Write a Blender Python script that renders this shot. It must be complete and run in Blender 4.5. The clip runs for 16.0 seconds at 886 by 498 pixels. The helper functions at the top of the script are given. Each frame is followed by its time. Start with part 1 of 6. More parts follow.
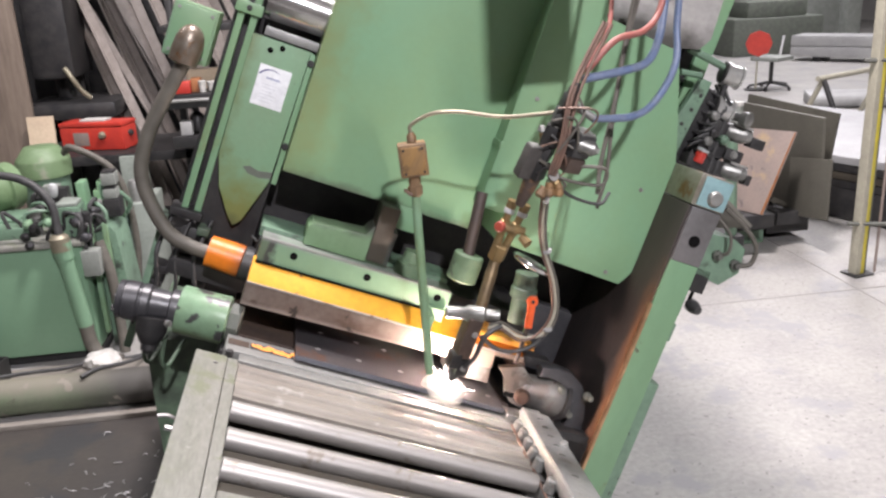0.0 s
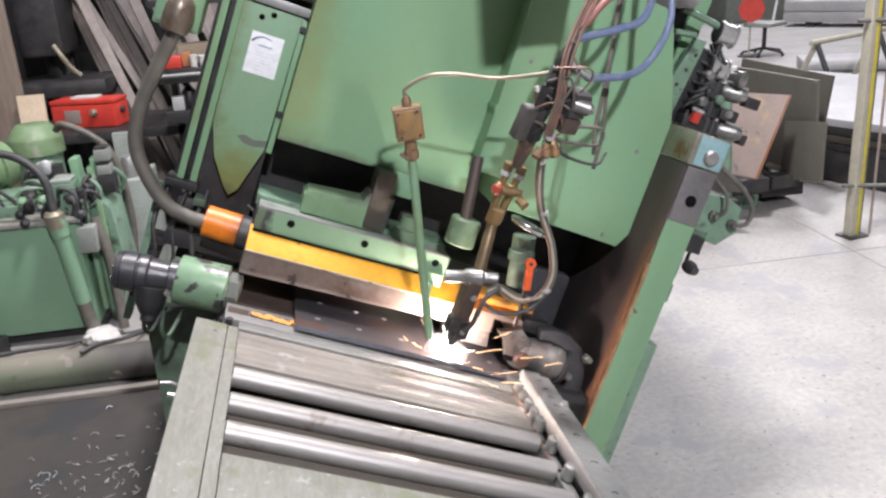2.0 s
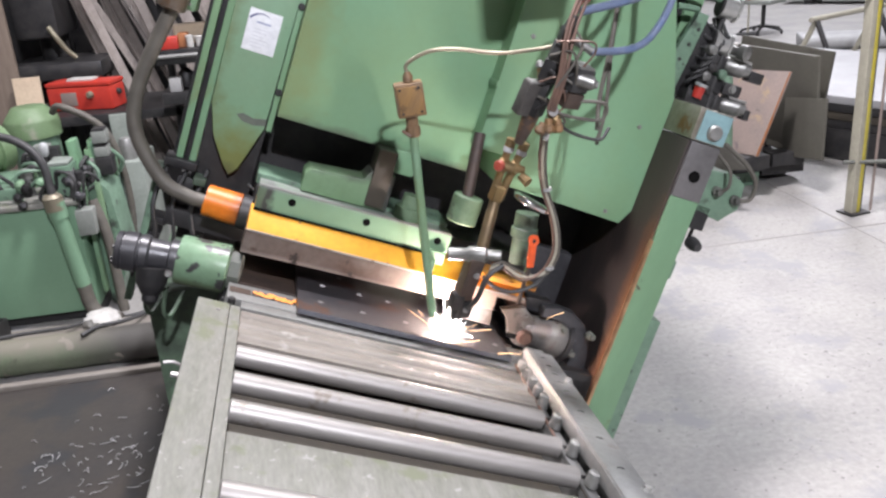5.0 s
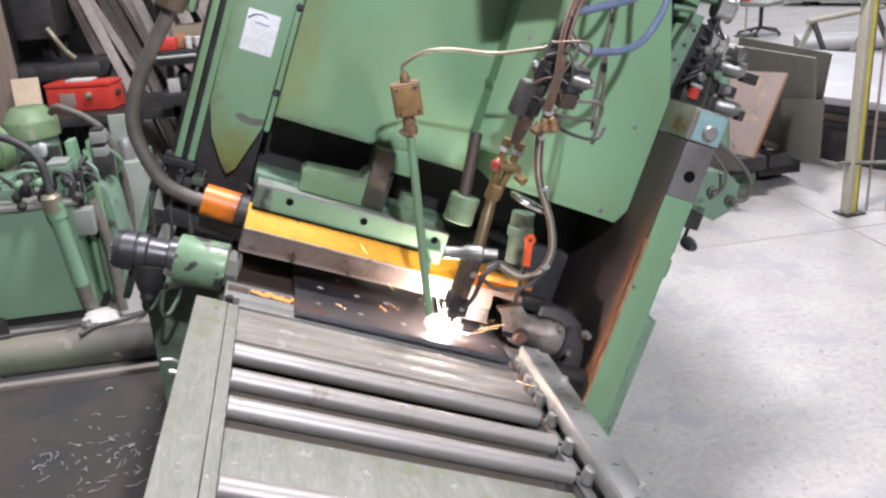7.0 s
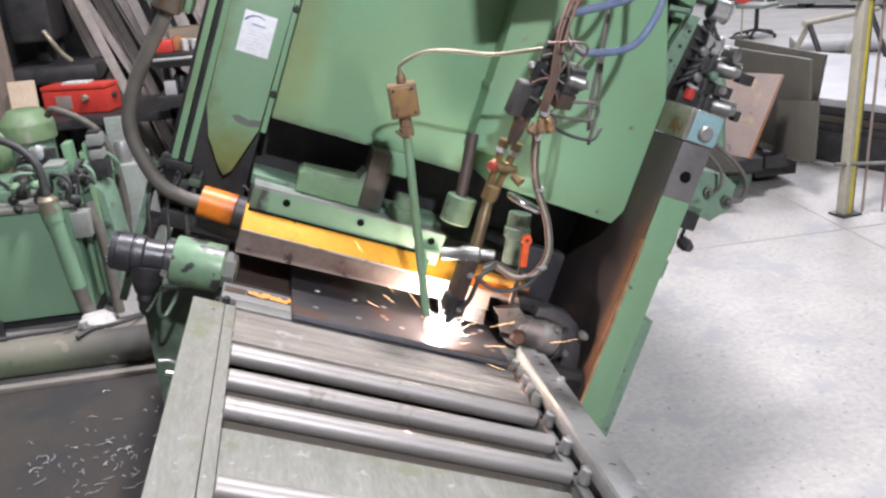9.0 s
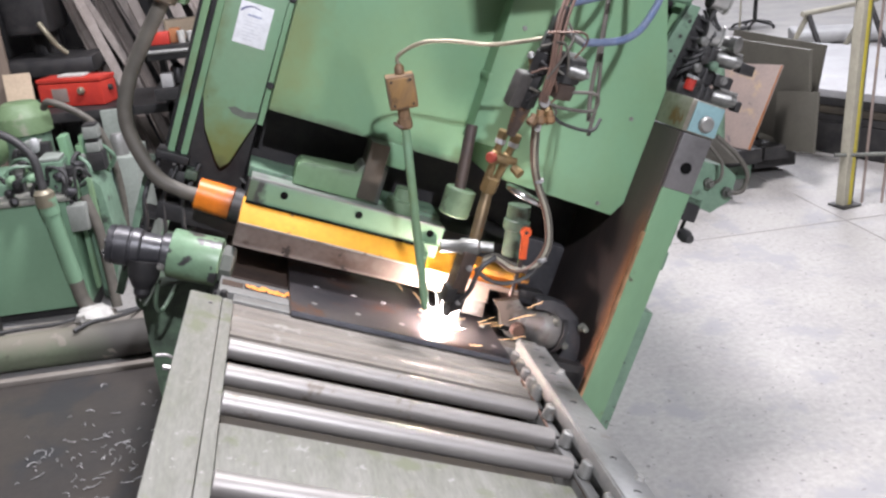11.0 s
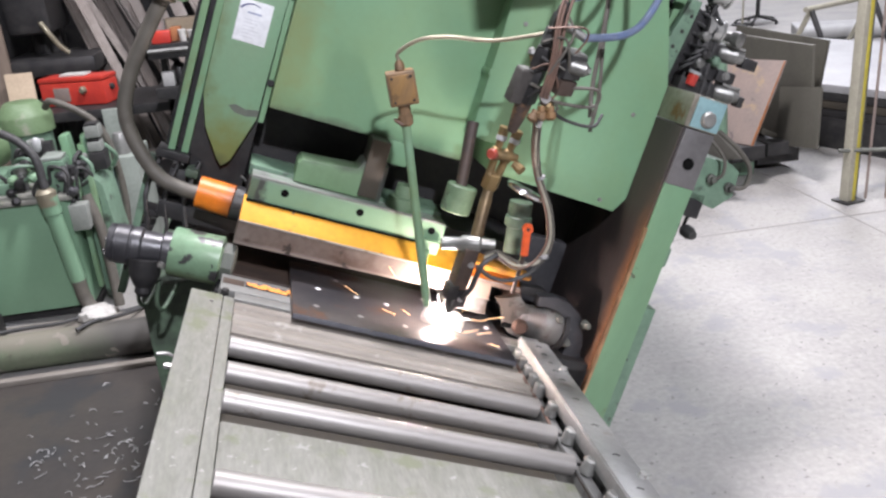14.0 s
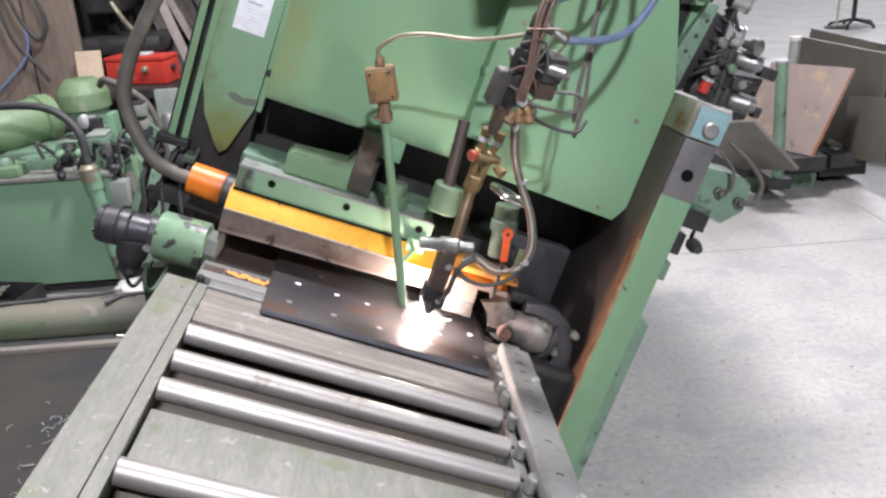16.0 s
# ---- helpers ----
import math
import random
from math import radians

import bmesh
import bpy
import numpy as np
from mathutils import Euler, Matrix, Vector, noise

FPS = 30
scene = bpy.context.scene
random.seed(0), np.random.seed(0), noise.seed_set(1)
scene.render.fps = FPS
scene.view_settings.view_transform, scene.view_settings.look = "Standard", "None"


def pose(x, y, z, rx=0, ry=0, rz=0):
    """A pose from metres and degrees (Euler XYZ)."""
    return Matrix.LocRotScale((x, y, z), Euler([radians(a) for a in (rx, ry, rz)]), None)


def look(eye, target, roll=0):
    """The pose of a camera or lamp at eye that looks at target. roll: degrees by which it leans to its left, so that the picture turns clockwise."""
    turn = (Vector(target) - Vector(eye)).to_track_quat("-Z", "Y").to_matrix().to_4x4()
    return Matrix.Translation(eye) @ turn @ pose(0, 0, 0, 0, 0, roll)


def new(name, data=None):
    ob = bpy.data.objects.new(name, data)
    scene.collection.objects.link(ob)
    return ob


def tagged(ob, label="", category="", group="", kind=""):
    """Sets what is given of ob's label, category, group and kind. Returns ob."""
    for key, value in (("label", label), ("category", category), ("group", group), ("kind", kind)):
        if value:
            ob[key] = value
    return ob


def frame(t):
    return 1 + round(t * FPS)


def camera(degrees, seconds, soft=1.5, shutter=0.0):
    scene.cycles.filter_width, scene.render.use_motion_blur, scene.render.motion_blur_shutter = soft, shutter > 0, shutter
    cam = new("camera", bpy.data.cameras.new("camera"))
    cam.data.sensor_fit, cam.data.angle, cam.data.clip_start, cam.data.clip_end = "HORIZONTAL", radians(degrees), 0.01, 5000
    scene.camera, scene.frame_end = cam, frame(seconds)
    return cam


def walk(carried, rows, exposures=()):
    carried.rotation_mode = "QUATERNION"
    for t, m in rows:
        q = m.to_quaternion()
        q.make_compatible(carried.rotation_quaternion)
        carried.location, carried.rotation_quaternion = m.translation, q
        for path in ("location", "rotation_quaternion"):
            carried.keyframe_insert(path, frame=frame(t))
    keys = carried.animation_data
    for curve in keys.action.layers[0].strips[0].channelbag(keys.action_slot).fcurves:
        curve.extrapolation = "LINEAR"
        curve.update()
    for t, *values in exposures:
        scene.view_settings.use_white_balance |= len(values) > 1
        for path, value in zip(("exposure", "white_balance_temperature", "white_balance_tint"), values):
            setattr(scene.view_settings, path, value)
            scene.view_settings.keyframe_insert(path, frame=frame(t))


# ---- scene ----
cam = camera(55.5, 16.0, soft=2.5)
# The machine and its roller table lean 23 degrees; MACH carries its own axes into the hall.
MACH = pose(0, 0, 0.55, -2.6, 22.7, 0)
PATH = [
    (0, MACH @ look((-0.91, -2.08, 0.87), (-0.432, -0.175, 0.491), 19.7)),
    (0.5, MACH @ look((-0.908, -2.103, 0.87), (-0.433, -0.196, 0.497), 19.5)),
    (1, MACH @ look((-0.9, -2.115, 0.864), (-0.426, -0.211, 0.478), 19.1)),
    (1.5, MACH @ look((-0.901, -2.1, 0.85), (-0.417, -0.204, 0.436), 18.8)),
    (2, MACH @ look((-0.908, -2.089, 0.84), (-0.404, -0.202, 0.411), 18.7)),
    (2.5, MACH @ look((-0.914, -2.085, 0.832), (-0.397, -0.204, 0.389), 18.6)),
    (3, MACH @ look((-0.916, -2.08, 0.825), (-0.389, -0.205, 0.372), 18.6)),
    (3.5, MACH @ look((-0.916, -2.078, 0.823), (-0.387, -0.205, 0.362), 18.7)),
    (4, MACH @ look((-0.915, -2.077, 0.823), (-0.391, -0.204, 0.358), 18.6)),
    (6.5, MACH @ look((-0.91, -2.089, 0.819), (-0.391, -0.214, 0.354), 18.2)),
    (7, MACH @ look((-0.91, -2.095, 0.82), (-0.389, -0.22, 0.358), 18.4)),
    (7.5, MACH @ look((-0.909, -2.094, 0.819), (-0.388, -0.218, 0.363), 18.4)),
    (8, MACH @ look((-0.91, -2.094, 0.818), (-0.386, -0.218, 0.363), 18.3)),
    (8.5, MACH @ look((-0.909, -2.095, 0.816), (-0.385, -0.219, 0.363), 18.3)),
    (9, MACH @ look((-0.909, -2.099, 0.816), (-0.383, -0.224, 0.362), 18.3)),
    (11.5, MACH @ look((-0.905, -2.078, 0.81), (-0.369, -0.21, 0.336), 18.2)),
    (12, MACH @ look((-0.904, -2.076, 0.809), (-0.365, -0.21, 0.332), 18.3)),
    (12.5, MACH @ look((-0.906, -2.076, 0.809), (-0.368, -0.21, 0.329), 18.3)),
    (13, MACH @ look((-0.904, -2.075, 0.808), (-0.37, -0.208, 0.327), 18.2)),
    (13.5, MACH @ look((-0.903, -2.078, 0.81), (-0.373, -0.209, 0.333), 18.0)),
    (14, MACH @ look((-0.899, -2.077, 0.809), (-0.371, -0.208, 0.333), 17.9)),
    (14.5, MACH @ look((-0.88, -2.072, 0.812), (-0.359, -0.202, 0.333), 17.7)),
    (15, MACH @ look((-0.823, -2.061, 0.835), (-0.352, -0.183, 0.334), 18.4)),
    (15.5, MACH @ look((-0.728, -2.048, 0.87), (-0.33, -0.163, 0.335), 19.2)),
    (16, MACH @ look((-0.633, -2.071, 0.914), (-0.286, -0.182, 0.354), 20.0)),
]
walk(cam, PATH, [(0.0, 0.63, 6700, 12), (3.0, 0.59, 6400, 11), (16.0, 0.58, 6340, 11)])

# ---- hall light and exposure ----
world = bpy.data.worlds.new("hall_air")
world.use_nodes = True
world.node_tree.nodes["Background"].inputs[0].default_value = (0.9, 0.95, 1.0, 1)
world.node_tree.nodes["Background"].inputs[1].default_value = 0.25
scene.world = world


def area_lamp(name, at, target, sx, sy, watts, colour):
    data = bpy.data.lights.new(name, "AREA")
    data.shape, data.size, data.size_y, data.energy, data.color = "RECTANGLE", sx, sy, watts, colour
    ob = new(name, data)
    ob.matrix_world = look(at, target)
    return ob


def point_lamp(name, at, watts, radius, colour):
    data = bpy.data.lights.new(name, "POINT")
    data.energy, data.shadow_soft_size, data.color = watts, radius, colour
    ob = new(name, data)
    ob.location = at
    return ob


LAMPS = [  # x, y, z, target x, target y, size, watts: the hall's unseen lamps
    (0.7, -5.7, 5.5, -0.1, 0.4, 0.28, 395),
    (0.5, 1.15, 6.3, 0.5, 0.9, 0.9, 410),
    # Fill lamps added to brighten the right floor, far hall and left corner.
    (4.4, 4.1, 4.2, 3.9, 3.4, 1.8, 125),
    (5.5, 9.0, 5.8, 5.5, 9.0, 4.0, 300),
    (9.0, 14.0, 5.8, 9.0, 14.0, 4.0, 360),
    (-3.2, 2.4, 5.6, -2.4, 3.0, 1.2, 78),
]
for x, y, z, tx, ty, size, watts in LAMPS:
    area_lamp("unseen_hall_lamp", (x, y, z), (tx, ty, 0.8), size, size * 0.5, watts, (1.0, 0.95, 0.975) if z > 6 else (0.945, 0.935, 1.0))
FOOT = Vector((-0.217, 0.112, 0.048))  # where the flame meets the plate
ARC = MACH @ (FOOT + Vector((0, 0, 0.03)))
point_lamp("arc_light", ARC, 17.0, 0.025, (1.0, 0.80, 0.72))

# ---- materials ----


def node(nt, kind, **kw):
    n = nt.nodes.new(kind)
    for k, v in kw.items():
        n.inputs[k].default_value = v
    return n


def mat(name, a, b=None, rough=0.5, metal=0.0, scale=6.0, fine=60.0, stain=None, stain_at=0.62, stain_scale=3.0,
        bump=0.15, grain=0.35, rvar=0.15, stretch=(1, 1, 1), piece=0.0, chips=None, chips_at=0.66, chips_scale=22.0, zones=()):
    """Paint or metal: two tones mixed by coarse noise, fine grain in tone, gloss and relief, stains of their own shape."""
    m = bpy.data.materials.new(name)
    m.use_nodes = True
    nt = m.node_tree
    bs = nt.nodes["Principled BSDF"]
    link = nt.links.new
    b = b or tuple(v * 0.7 for v in a)
    co = nt.nodes.new("ShaderNodeTexCoord")
    mp = nt.nodes.new("ShaderNodeMapping")
    mp.inputs["Scale"].default_value = stretch
    link(co.outputs["Object"], mp.inputs["Vector"])
    n1 = node(nt, "ShaderNodeTexNoise", Scale=scale, Detail=5.0, Roughness=0.6)
    n2 = node(nt, "ShaderNodeTexNoise", Scale=fine, Detail=3.0, Roughness=0.6)
    for n in (n1, n2):
        link(mp.outputs[0], n.inputs["Vector"])
    r1 = nt.nodes.new("ShaderNodeMapRange")
    r1.inputs[1].default_value, r1.inputs[2].default_value = 0.35, 0.68
    link(n1.outputs[0], r1.inputs[0])
    mx = nt.nodes.new("ShaderNodeMix")
    mx.data_type = "RGBA"
    mx.inputs[6].default_value, mx.inputs[7].default_value = (*a, 1), (*b, 1)
    link(r1.outputs[0], mx.inputs[0])
    col = mx.outputs[2]
    g = nt.nodes.new("ShaderNodeMix")
    g.data_type, g.blend_type = "RGBA", "MULTIPLY"
    g.inputs[0].default_value = grain
    link(col, g.inputs[6])
    link(n2.outputs[0], g.inputs[7])
    gain = nt.nodes.new("ShaderNodeMix")
    gain.data_type, gain.blend_type = "RGBA", "MULTIPLY"
    gain.inputs[0].default_value = 1.0
    gain.inputs[7].default_value = (1 + grain * 0.57,) * 3 + (1,)
    link(g.outputs[2], gain.inputs[6])
    col = gain.outputs[2]
    if piece:
        info = nt.nodes.new("ShaderNodeObjectInfo")
        pr = nt.nodes.new("ShaderNodeMapRange")
        pr.inputs[3].default_value, pr.inputs[4].default_value = 1 - piece, 1 + piece
        link(info.outputs["Random"], pr.inputs[0])
        pm = nt.nodes.new("ShaderNodeMix")
        pm.data_type, pm.blend_type = "RGBA", "MULTIPLY"
        pm.inputs[0].default_value = 1.0
        link(col, pm.inputs[6])
        link(pr.outputs[0], pm.inputs[7])
        col = pm.outputs[2]
    if stain:
        n3 = node(nt, "ShaderNodeTexNoise", Scale=stain_scale, Detail=8.0, Roughness=0.65)
        link(co.outputs["Object"], n3.inputs["Vector"])
        r3 = nt.nodes.new("ShaderNodeMapRange")
        r3.inputs[1].default_value, r3.inputs[2].default_value = stain_at, stain_at + 0.08
        link(n3.outputs[0], r3.inputs[0])
        sx = nt.nodes.new("ShaderNodeMix")
        sx.data_type = "RGBA"
        sx.inputs[7].default_value = (*stain, 1)
        link(r3.outputs[0], sx.inputs[0])
        link(col, sx.inputs[6])
        col = sx.outputs[2]
    for axis, v0, v1, tone, rag in zones:
        # a tone that spreads along one axis with a ragged edge
        sp = nt.nodes.new("ShaderNodeSeparateXYZ")
        link(co.outputs["Object"], sp.inputs[0])
        nz = node(nt, "ShaderNodeTexNoise", Scale=14.0, Detail=6.0, Roughness=0.6)
        link(co.outputs["Object"], nz.inputs["Vector"])
        ad = nt.nodes.new("ShaderNodeMath")
        ad.operation = "MULTIPLY_ADD"
        ad.inputs[1].default_value = rag
        link(nz.outputs[0], ad.inputs[0])
        link(sp.outputs[axis], ad.inputs[2])
        rz = nt.nodes.new("ShaderNodeMapRange")
        rz.inputs[1].default_value, rz.inputs[2].default_value = v0 + rag * 0.5, v1 + rag * 0.5
        link(ad.outputs[0], rz.inputs[0])
        zx = nt.nodes.new("ShaderNodeMix")
        zx.data_type = "RGBA"
        zx.inputs[7].default_value = (*tone, 1)
        link(rz.outputs[0], zx.inputs[0])
        link(col, zx.inputs[6])
        col = zx.outputs[2]
    if chips:
        n4 = node(nt, "ShaderNodeTexNoise", Scale=chips_scale, Detail=6.0, Roughness=0.55)
        link(co.outputs["Object"], n4.inputs["Vector"])
        r4 = nt.nodes.new("ShaderNodeMapRange")
        r4.inputs[1].default_value, r4.inputs[2].default_value = chips_at, chips_at + 0.02
        link(n4.outputs[0], r4.inputs[0])
        cx = nt.nodes.new("ShaderNodeMix")
        cx.data_type = "RGBA"
        cx.inputs[7].default_value = (*chips, 1)
        link(r4.outputs[0], cx.inputs[0])
        link(col, cx.inputs[6])
        col = cx.outputs[2]
    link(col, bs.inputs["Base Color"])
    rr = nt.nodes.new("ShaderNodeMapRange")
    rr.inputs[3].default_value, rr.inputs[4].default_value = max(0.05, rough - rvar), min(1, rough + rvar)
    link(n1.outputs[0], rr.inputs[0])
    link(rr.outputs[0], bs.inputs["Roughness"])
    bs.inputs["Metallic"].default_value = metal
    if bump:
        bp = nt.nodes.new("ShaderNodeBump")
        bp.inputs["Strength"].default_value, bp.inputs["Distance"].default_value = bump, 0.004
        link(n2.outputs[0], bp.inputs["Height"])
        link(bp.outputs[0], bs.inputs["Normal"])
    return m


def glow(name, colour, strength):
    m = bpy.data.materials.new(name)
    m.use_nodes = True
    bs = m.node_tree.nodes["Principled BSDF"]
    bs.inputs["Base Color"].default_value = (0.02, 0.02, 0.02, 1)
    bs.inputs["Emission Color"].default_value = (*colour, 1)
    bs.inputs["Emission Strength"].default_value = strength
    return m


GREEN = mat("green_paint", (0.168, 0.312, 0.190), (0.175, 0.29, 0.155), 0.38, scale=2.2, stain=(0.17, 0.225, 0.105), stain_at=0.60, stain_scale=2.4, bump=0.02, grain=0.08, chips=(0.10, 0.12, 0.085), chips_at=0.74, chips_scale=9)
GREEN_WORN = mat("worn_green_paint", (0.175, 0.295, 0.19), (0.14, 0.215, 0.10), 0.5, scale=4, grain=0.15, stain=(0.075, 0.095, 0.055), stain_at=0.60, stain_scale=7, chips=(0.045, 0.045, 0.04), chips_at=0.70, chips_scale=26)
PANEL = mat("worn_panel_paint", (0.168, 0.312, 0.190), (0.175, 0.275, 0.165), 0.45, scale=3, grain=0.12, chips=(0.07, 0.085, 0.06), chips_at=0.73, chips_scale=20,
            zones=((2, 0.44, 0.31, (0.155, 0.185, 0.06), 0.22), (0, -0.985, -1.03, (0.13, 0.165, 0.07), 0.10), (2, 0.275, 0.235, (0.07, 0.085, 0.04), 0.08)))
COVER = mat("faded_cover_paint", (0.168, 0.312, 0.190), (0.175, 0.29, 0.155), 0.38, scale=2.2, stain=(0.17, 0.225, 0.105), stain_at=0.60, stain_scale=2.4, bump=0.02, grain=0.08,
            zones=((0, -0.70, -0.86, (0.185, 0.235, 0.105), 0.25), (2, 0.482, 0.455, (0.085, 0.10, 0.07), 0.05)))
BEAM = mat("scuffed_beam_paint", (0.175, 0.295, 0.19), (0.15, 0.25, 0.15), 0.45, scale=4, grain=0.12, chips=(0.05, 0.055, 0.05), chips_at=0.70, chips_scale=24,
            zones=((0, -0.772, -0.79, (0.045, 0.047, 0.042), 0.09), (0, -0.800, -0.808, (0.10, 0.14, 0.09), 0.03), (2, 0.280, 0.292, (0.22, 0.23, 0.22), 0.012)))
BLOCK = mat("scuffed_casting_paint", (0.165, 0.27, 0.155), (0.12, 0.20, 0.10), 0.5, scale=6, grain=0.2, zones=((2, 0.352, 0.385, (0.045, 0.05, 0.04), 0.05), (0, -0.53, -0.46, (0.04, 0.045, 0.04), 0.06)))
GREEN_OLD = mat("oily_green_paint", (0.155, 0.25, 0.175), (0.105, 0.17, 0.12), 0.42, scale=9, stain=(0.04, 0.05, 0.04), stain_at=0.58, stain_scale=7, chips=(0.04, 0.04, 0.038), chips_at=0.66, chips_scale=26)
BLOCK2 = mat("dusty_green_paint", (0.15, 0.225, 0.14), (0.10, 0.155, 0.09), 0.5, scale=12, stain=(0.06, 0.07, 0.05), stain_at=0.60, stain_scale=14)
GREEN_OILY_SHADED = mat("oily_and_shaded_green_paint", (0.10, 0.15, 0.10), (0.05, 0.065, 0.05), 0.45, scale=14, stain=(0.13, 0.20, 0.13), stain_at=0.60, stain_scale=12)
# Housing paint turns olive towards the bottom.
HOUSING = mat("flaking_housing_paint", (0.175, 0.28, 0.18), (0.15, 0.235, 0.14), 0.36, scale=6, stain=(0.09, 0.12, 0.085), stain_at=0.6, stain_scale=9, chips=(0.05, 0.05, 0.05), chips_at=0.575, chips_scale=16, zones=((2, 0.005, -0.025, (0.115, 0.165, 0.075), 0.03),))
FANCAP = mat("dusty_fan_cover_paint", (0.155, 0.235, 0.125), (0.125, 0.19, 0.095), 0.5, scale=5, stain=(0.24, 0.26, 0.19), stain_at=0.58, stain_scale=6, chips=(0.07, 0.08, 0.05), chips_at=0.68, chips_scale=20)
GREEN_GREY = mat("dusty_green_grey_paint", (0.215, 0.213, 0.193), (0.172, 0.174, 0.148), 0.58, scale=9, grain=0.5, stain=(0.155, 0.165, 0.115), stain_at=0.56, stain_scale=11, stretch=(2.2, 0.5, 1), chips=(0.29, 0.285, 0.27), chips_at=0.655, chips_scale=34)
YELLOW = mat("yellow_paint", (0.66, 0.315, 0.012), (0.60, 0.27, 0.010), 0.62, zones=((0, -0.22, -0.14, (0.36, 0.15, 0.02), 0.07),), stain=(0.30, 0.17, 0.03), stain_at=0.60, stain_scale=9, chips=(0.09, 0.07, 0.05), chips_at=0.68, chips_scale=24)
TAB = mat("scorched_yellow_paint", (0.42, 0.19, 0.02), (0.20, 0.09, 0.02), 0.5, scale=18, chips=(0.08, 0.05, 0.03), chips_at=0.62, chips_scale=30)
# Sleeve paint darkens towards its right end and towards the bottom.
ORANGE = mat("orange_paint", (0.75, 0.20, 0.012), (0.62, 0.15, 0.012), 0.4, zones=((0, -0.895, -0.855, (0.22, 0.06, 0.012), 0.05), (2, 0.150, 0.125, (0.16, 0.055, 0.015), 0.05)), stain=(0.30, 0.09, 0.012), stain_at=0.56, stain_scale=9, chips=(0.06, 0.04, 0.03), chips_at=0.68, chips_scale=30)
STEEL = mat("bright_worn_steel", (0.50, 0.49, 0.49), (0.33, 0.32, 0.315), 0.47, 0.85, scale=16, stain=(0.20, 0.18, 0.165), stain_at=0.56, stain_scale=8, chips=(0.16, 0.14, 0.125), chips_at=0.64, chips_scale=34, stretch=(0.3, 1, 1))
STEEL_DULL = mat("dull_grey_steel", (0.30, 0.30, 0.29), (0.22, 0.22, 0.21), 0.5, 0.6, scale=10, stain=(0.13, 0.12, 0.105), stain_at=0.62, stain_scale=11)
ROLL = mat("rubbed_roller_steel", (0.37, 0.355, 0.345), (0.25, 0.235, 0.22), 0.50, 0.6, scale=14, stain=(0.17, 0.14, 0.11), stain_at=0.57, stain_scale=7, chips=(0.22, 0.19, 0.165), chips_at=0.72, chips_scale=22, stretch=(0.12, 1, 1))
ROLL_OLD = mat("dusty_brown_roller", (0.235, 0.215, 0.19), (0.18, 0.16, 0.14), 0.7, 0.15, scale=10, stain=(0.30, 0.285, 0.26), stain_at=0.6, stain_scale=14, stretch=(0.3, 1, 1))
APRON = mat("oily_brown_sheet", (0.05, 0.042, 0.03), (0.035, 0.03, 0.024), 0.6, scale=8)
MILL = mat("mill_scale_steel", (0.070, 0.070, 0.078), (0.115, 0.10, 0.10), 0.36, 0.6, scale=5, stain=(0.15, 0.075, 0.05), stain_at=0.57, stain_scale=4, rvar=0.12)
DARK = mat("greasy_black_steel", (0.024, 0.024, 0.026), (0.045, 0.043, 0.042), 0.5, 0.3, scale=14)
MOTOR = mat("worn_black_paint", (0.045, 0.045, 0.05), (0.07, 0.07, 0.075), 0.36, 0.3, scale=14, chips=(0.16, 0.16, 0.16), chips_at=0.70, chips_scale=40)
BURNT = mat("burnt_brown_steel", (0.10, 0.068, 0.052), (0.055, 0.045, 0.043), 0.55, 0.3, scale=7, stain=(0.22, 0.12, 0.06), stain_at=0.6, stain_scale=6)
# Scorched brown; arc glow painted orange at the front edge, darker towards the top.
LINING = mat("scorched_arc_lit_lining", (0.060, 0.046, 0.042), (0.040, 0.034, 0.034), 0.5, 0.4, scale=6, stain=(0.20, 0.12, 0.065), stain_at=0.62, stain_scale=7, stretch=(1, 1, 0.35), zones=((1, 0.190, 0.120, (0.24, 0.11, 0.05), 0.06), (2, 0.36, 0.60, (0.05, 0.042, 0.038), 0.16)))
# Worn steel; arc light painted in as a paler tone towards the right.
BLADE = mat("worn_arc_lit_blade_steel", (0.20, 0.165, 0.145), (0.11, 0.075, 0.058), 0.52, 0.5, scale=9, zones=((2, 0.156, 0.169, (0.10, 0.075, 0.055), 0.03), (0, -0.50, -0.25, (0.26, 0.20, 0.165), 0.25), (2, 0.118, 0.108, (0.27, 0.23, 0.205), 0.012)), stain=(0.085, 0.055, 0.042), stain_at=0.54, stain_scale=7, chips=(0.05, 0.04, 0.035), chips_at=0.63, chips_scale=18)
RUST_DARK = mat("dark_scaled_rust", (0.075, 0.042, 0.03), (0.05, 0.032, 0.027), 0.6, 0.2, scale=16)
DUSTPANEL = mat("dust_covered_grey_sheet", (0.42, 0.40, 0.39), (0.33, 0.32, 0.31), 0.65, scale=5, stain=(0.12, 0.11, 0.105), stain_at=0.60, stain_scale=7, zones=((2, 1.27, 1.20, (0.07, 0.065, 0.06), 0.10),))
RUST = mat("rusty_plate", (0.255, 0.20, 0.175), (0.205, 0.165, 0.15), 0.6, 0.1, scale=4, stain=(0.34, 0.25, 0.15), stain_at=0.54, stain_scale=2.6, chips=(0.12, 0.10, 0.10), chips_at=0.66, chips_scale=9)
RUSTBOX = mat("rust_stained_box", (0.27, 0.155, 0.07), (0.16, 0.11, 0.07), 0.55, 0.2, scale=22, stain=(0.10, 0.07, 0.05), stain_at=0.62, stain_scale=30)
GLAND = mat("rust_mottled_gland", (0.20, 0.18, 0.155), (0.12, 0.08, 0.05), 0.38, 0.5, scale=14, stain=(0.16, 0.075, 0.03), stain_at=0.56, stain_scale=18)
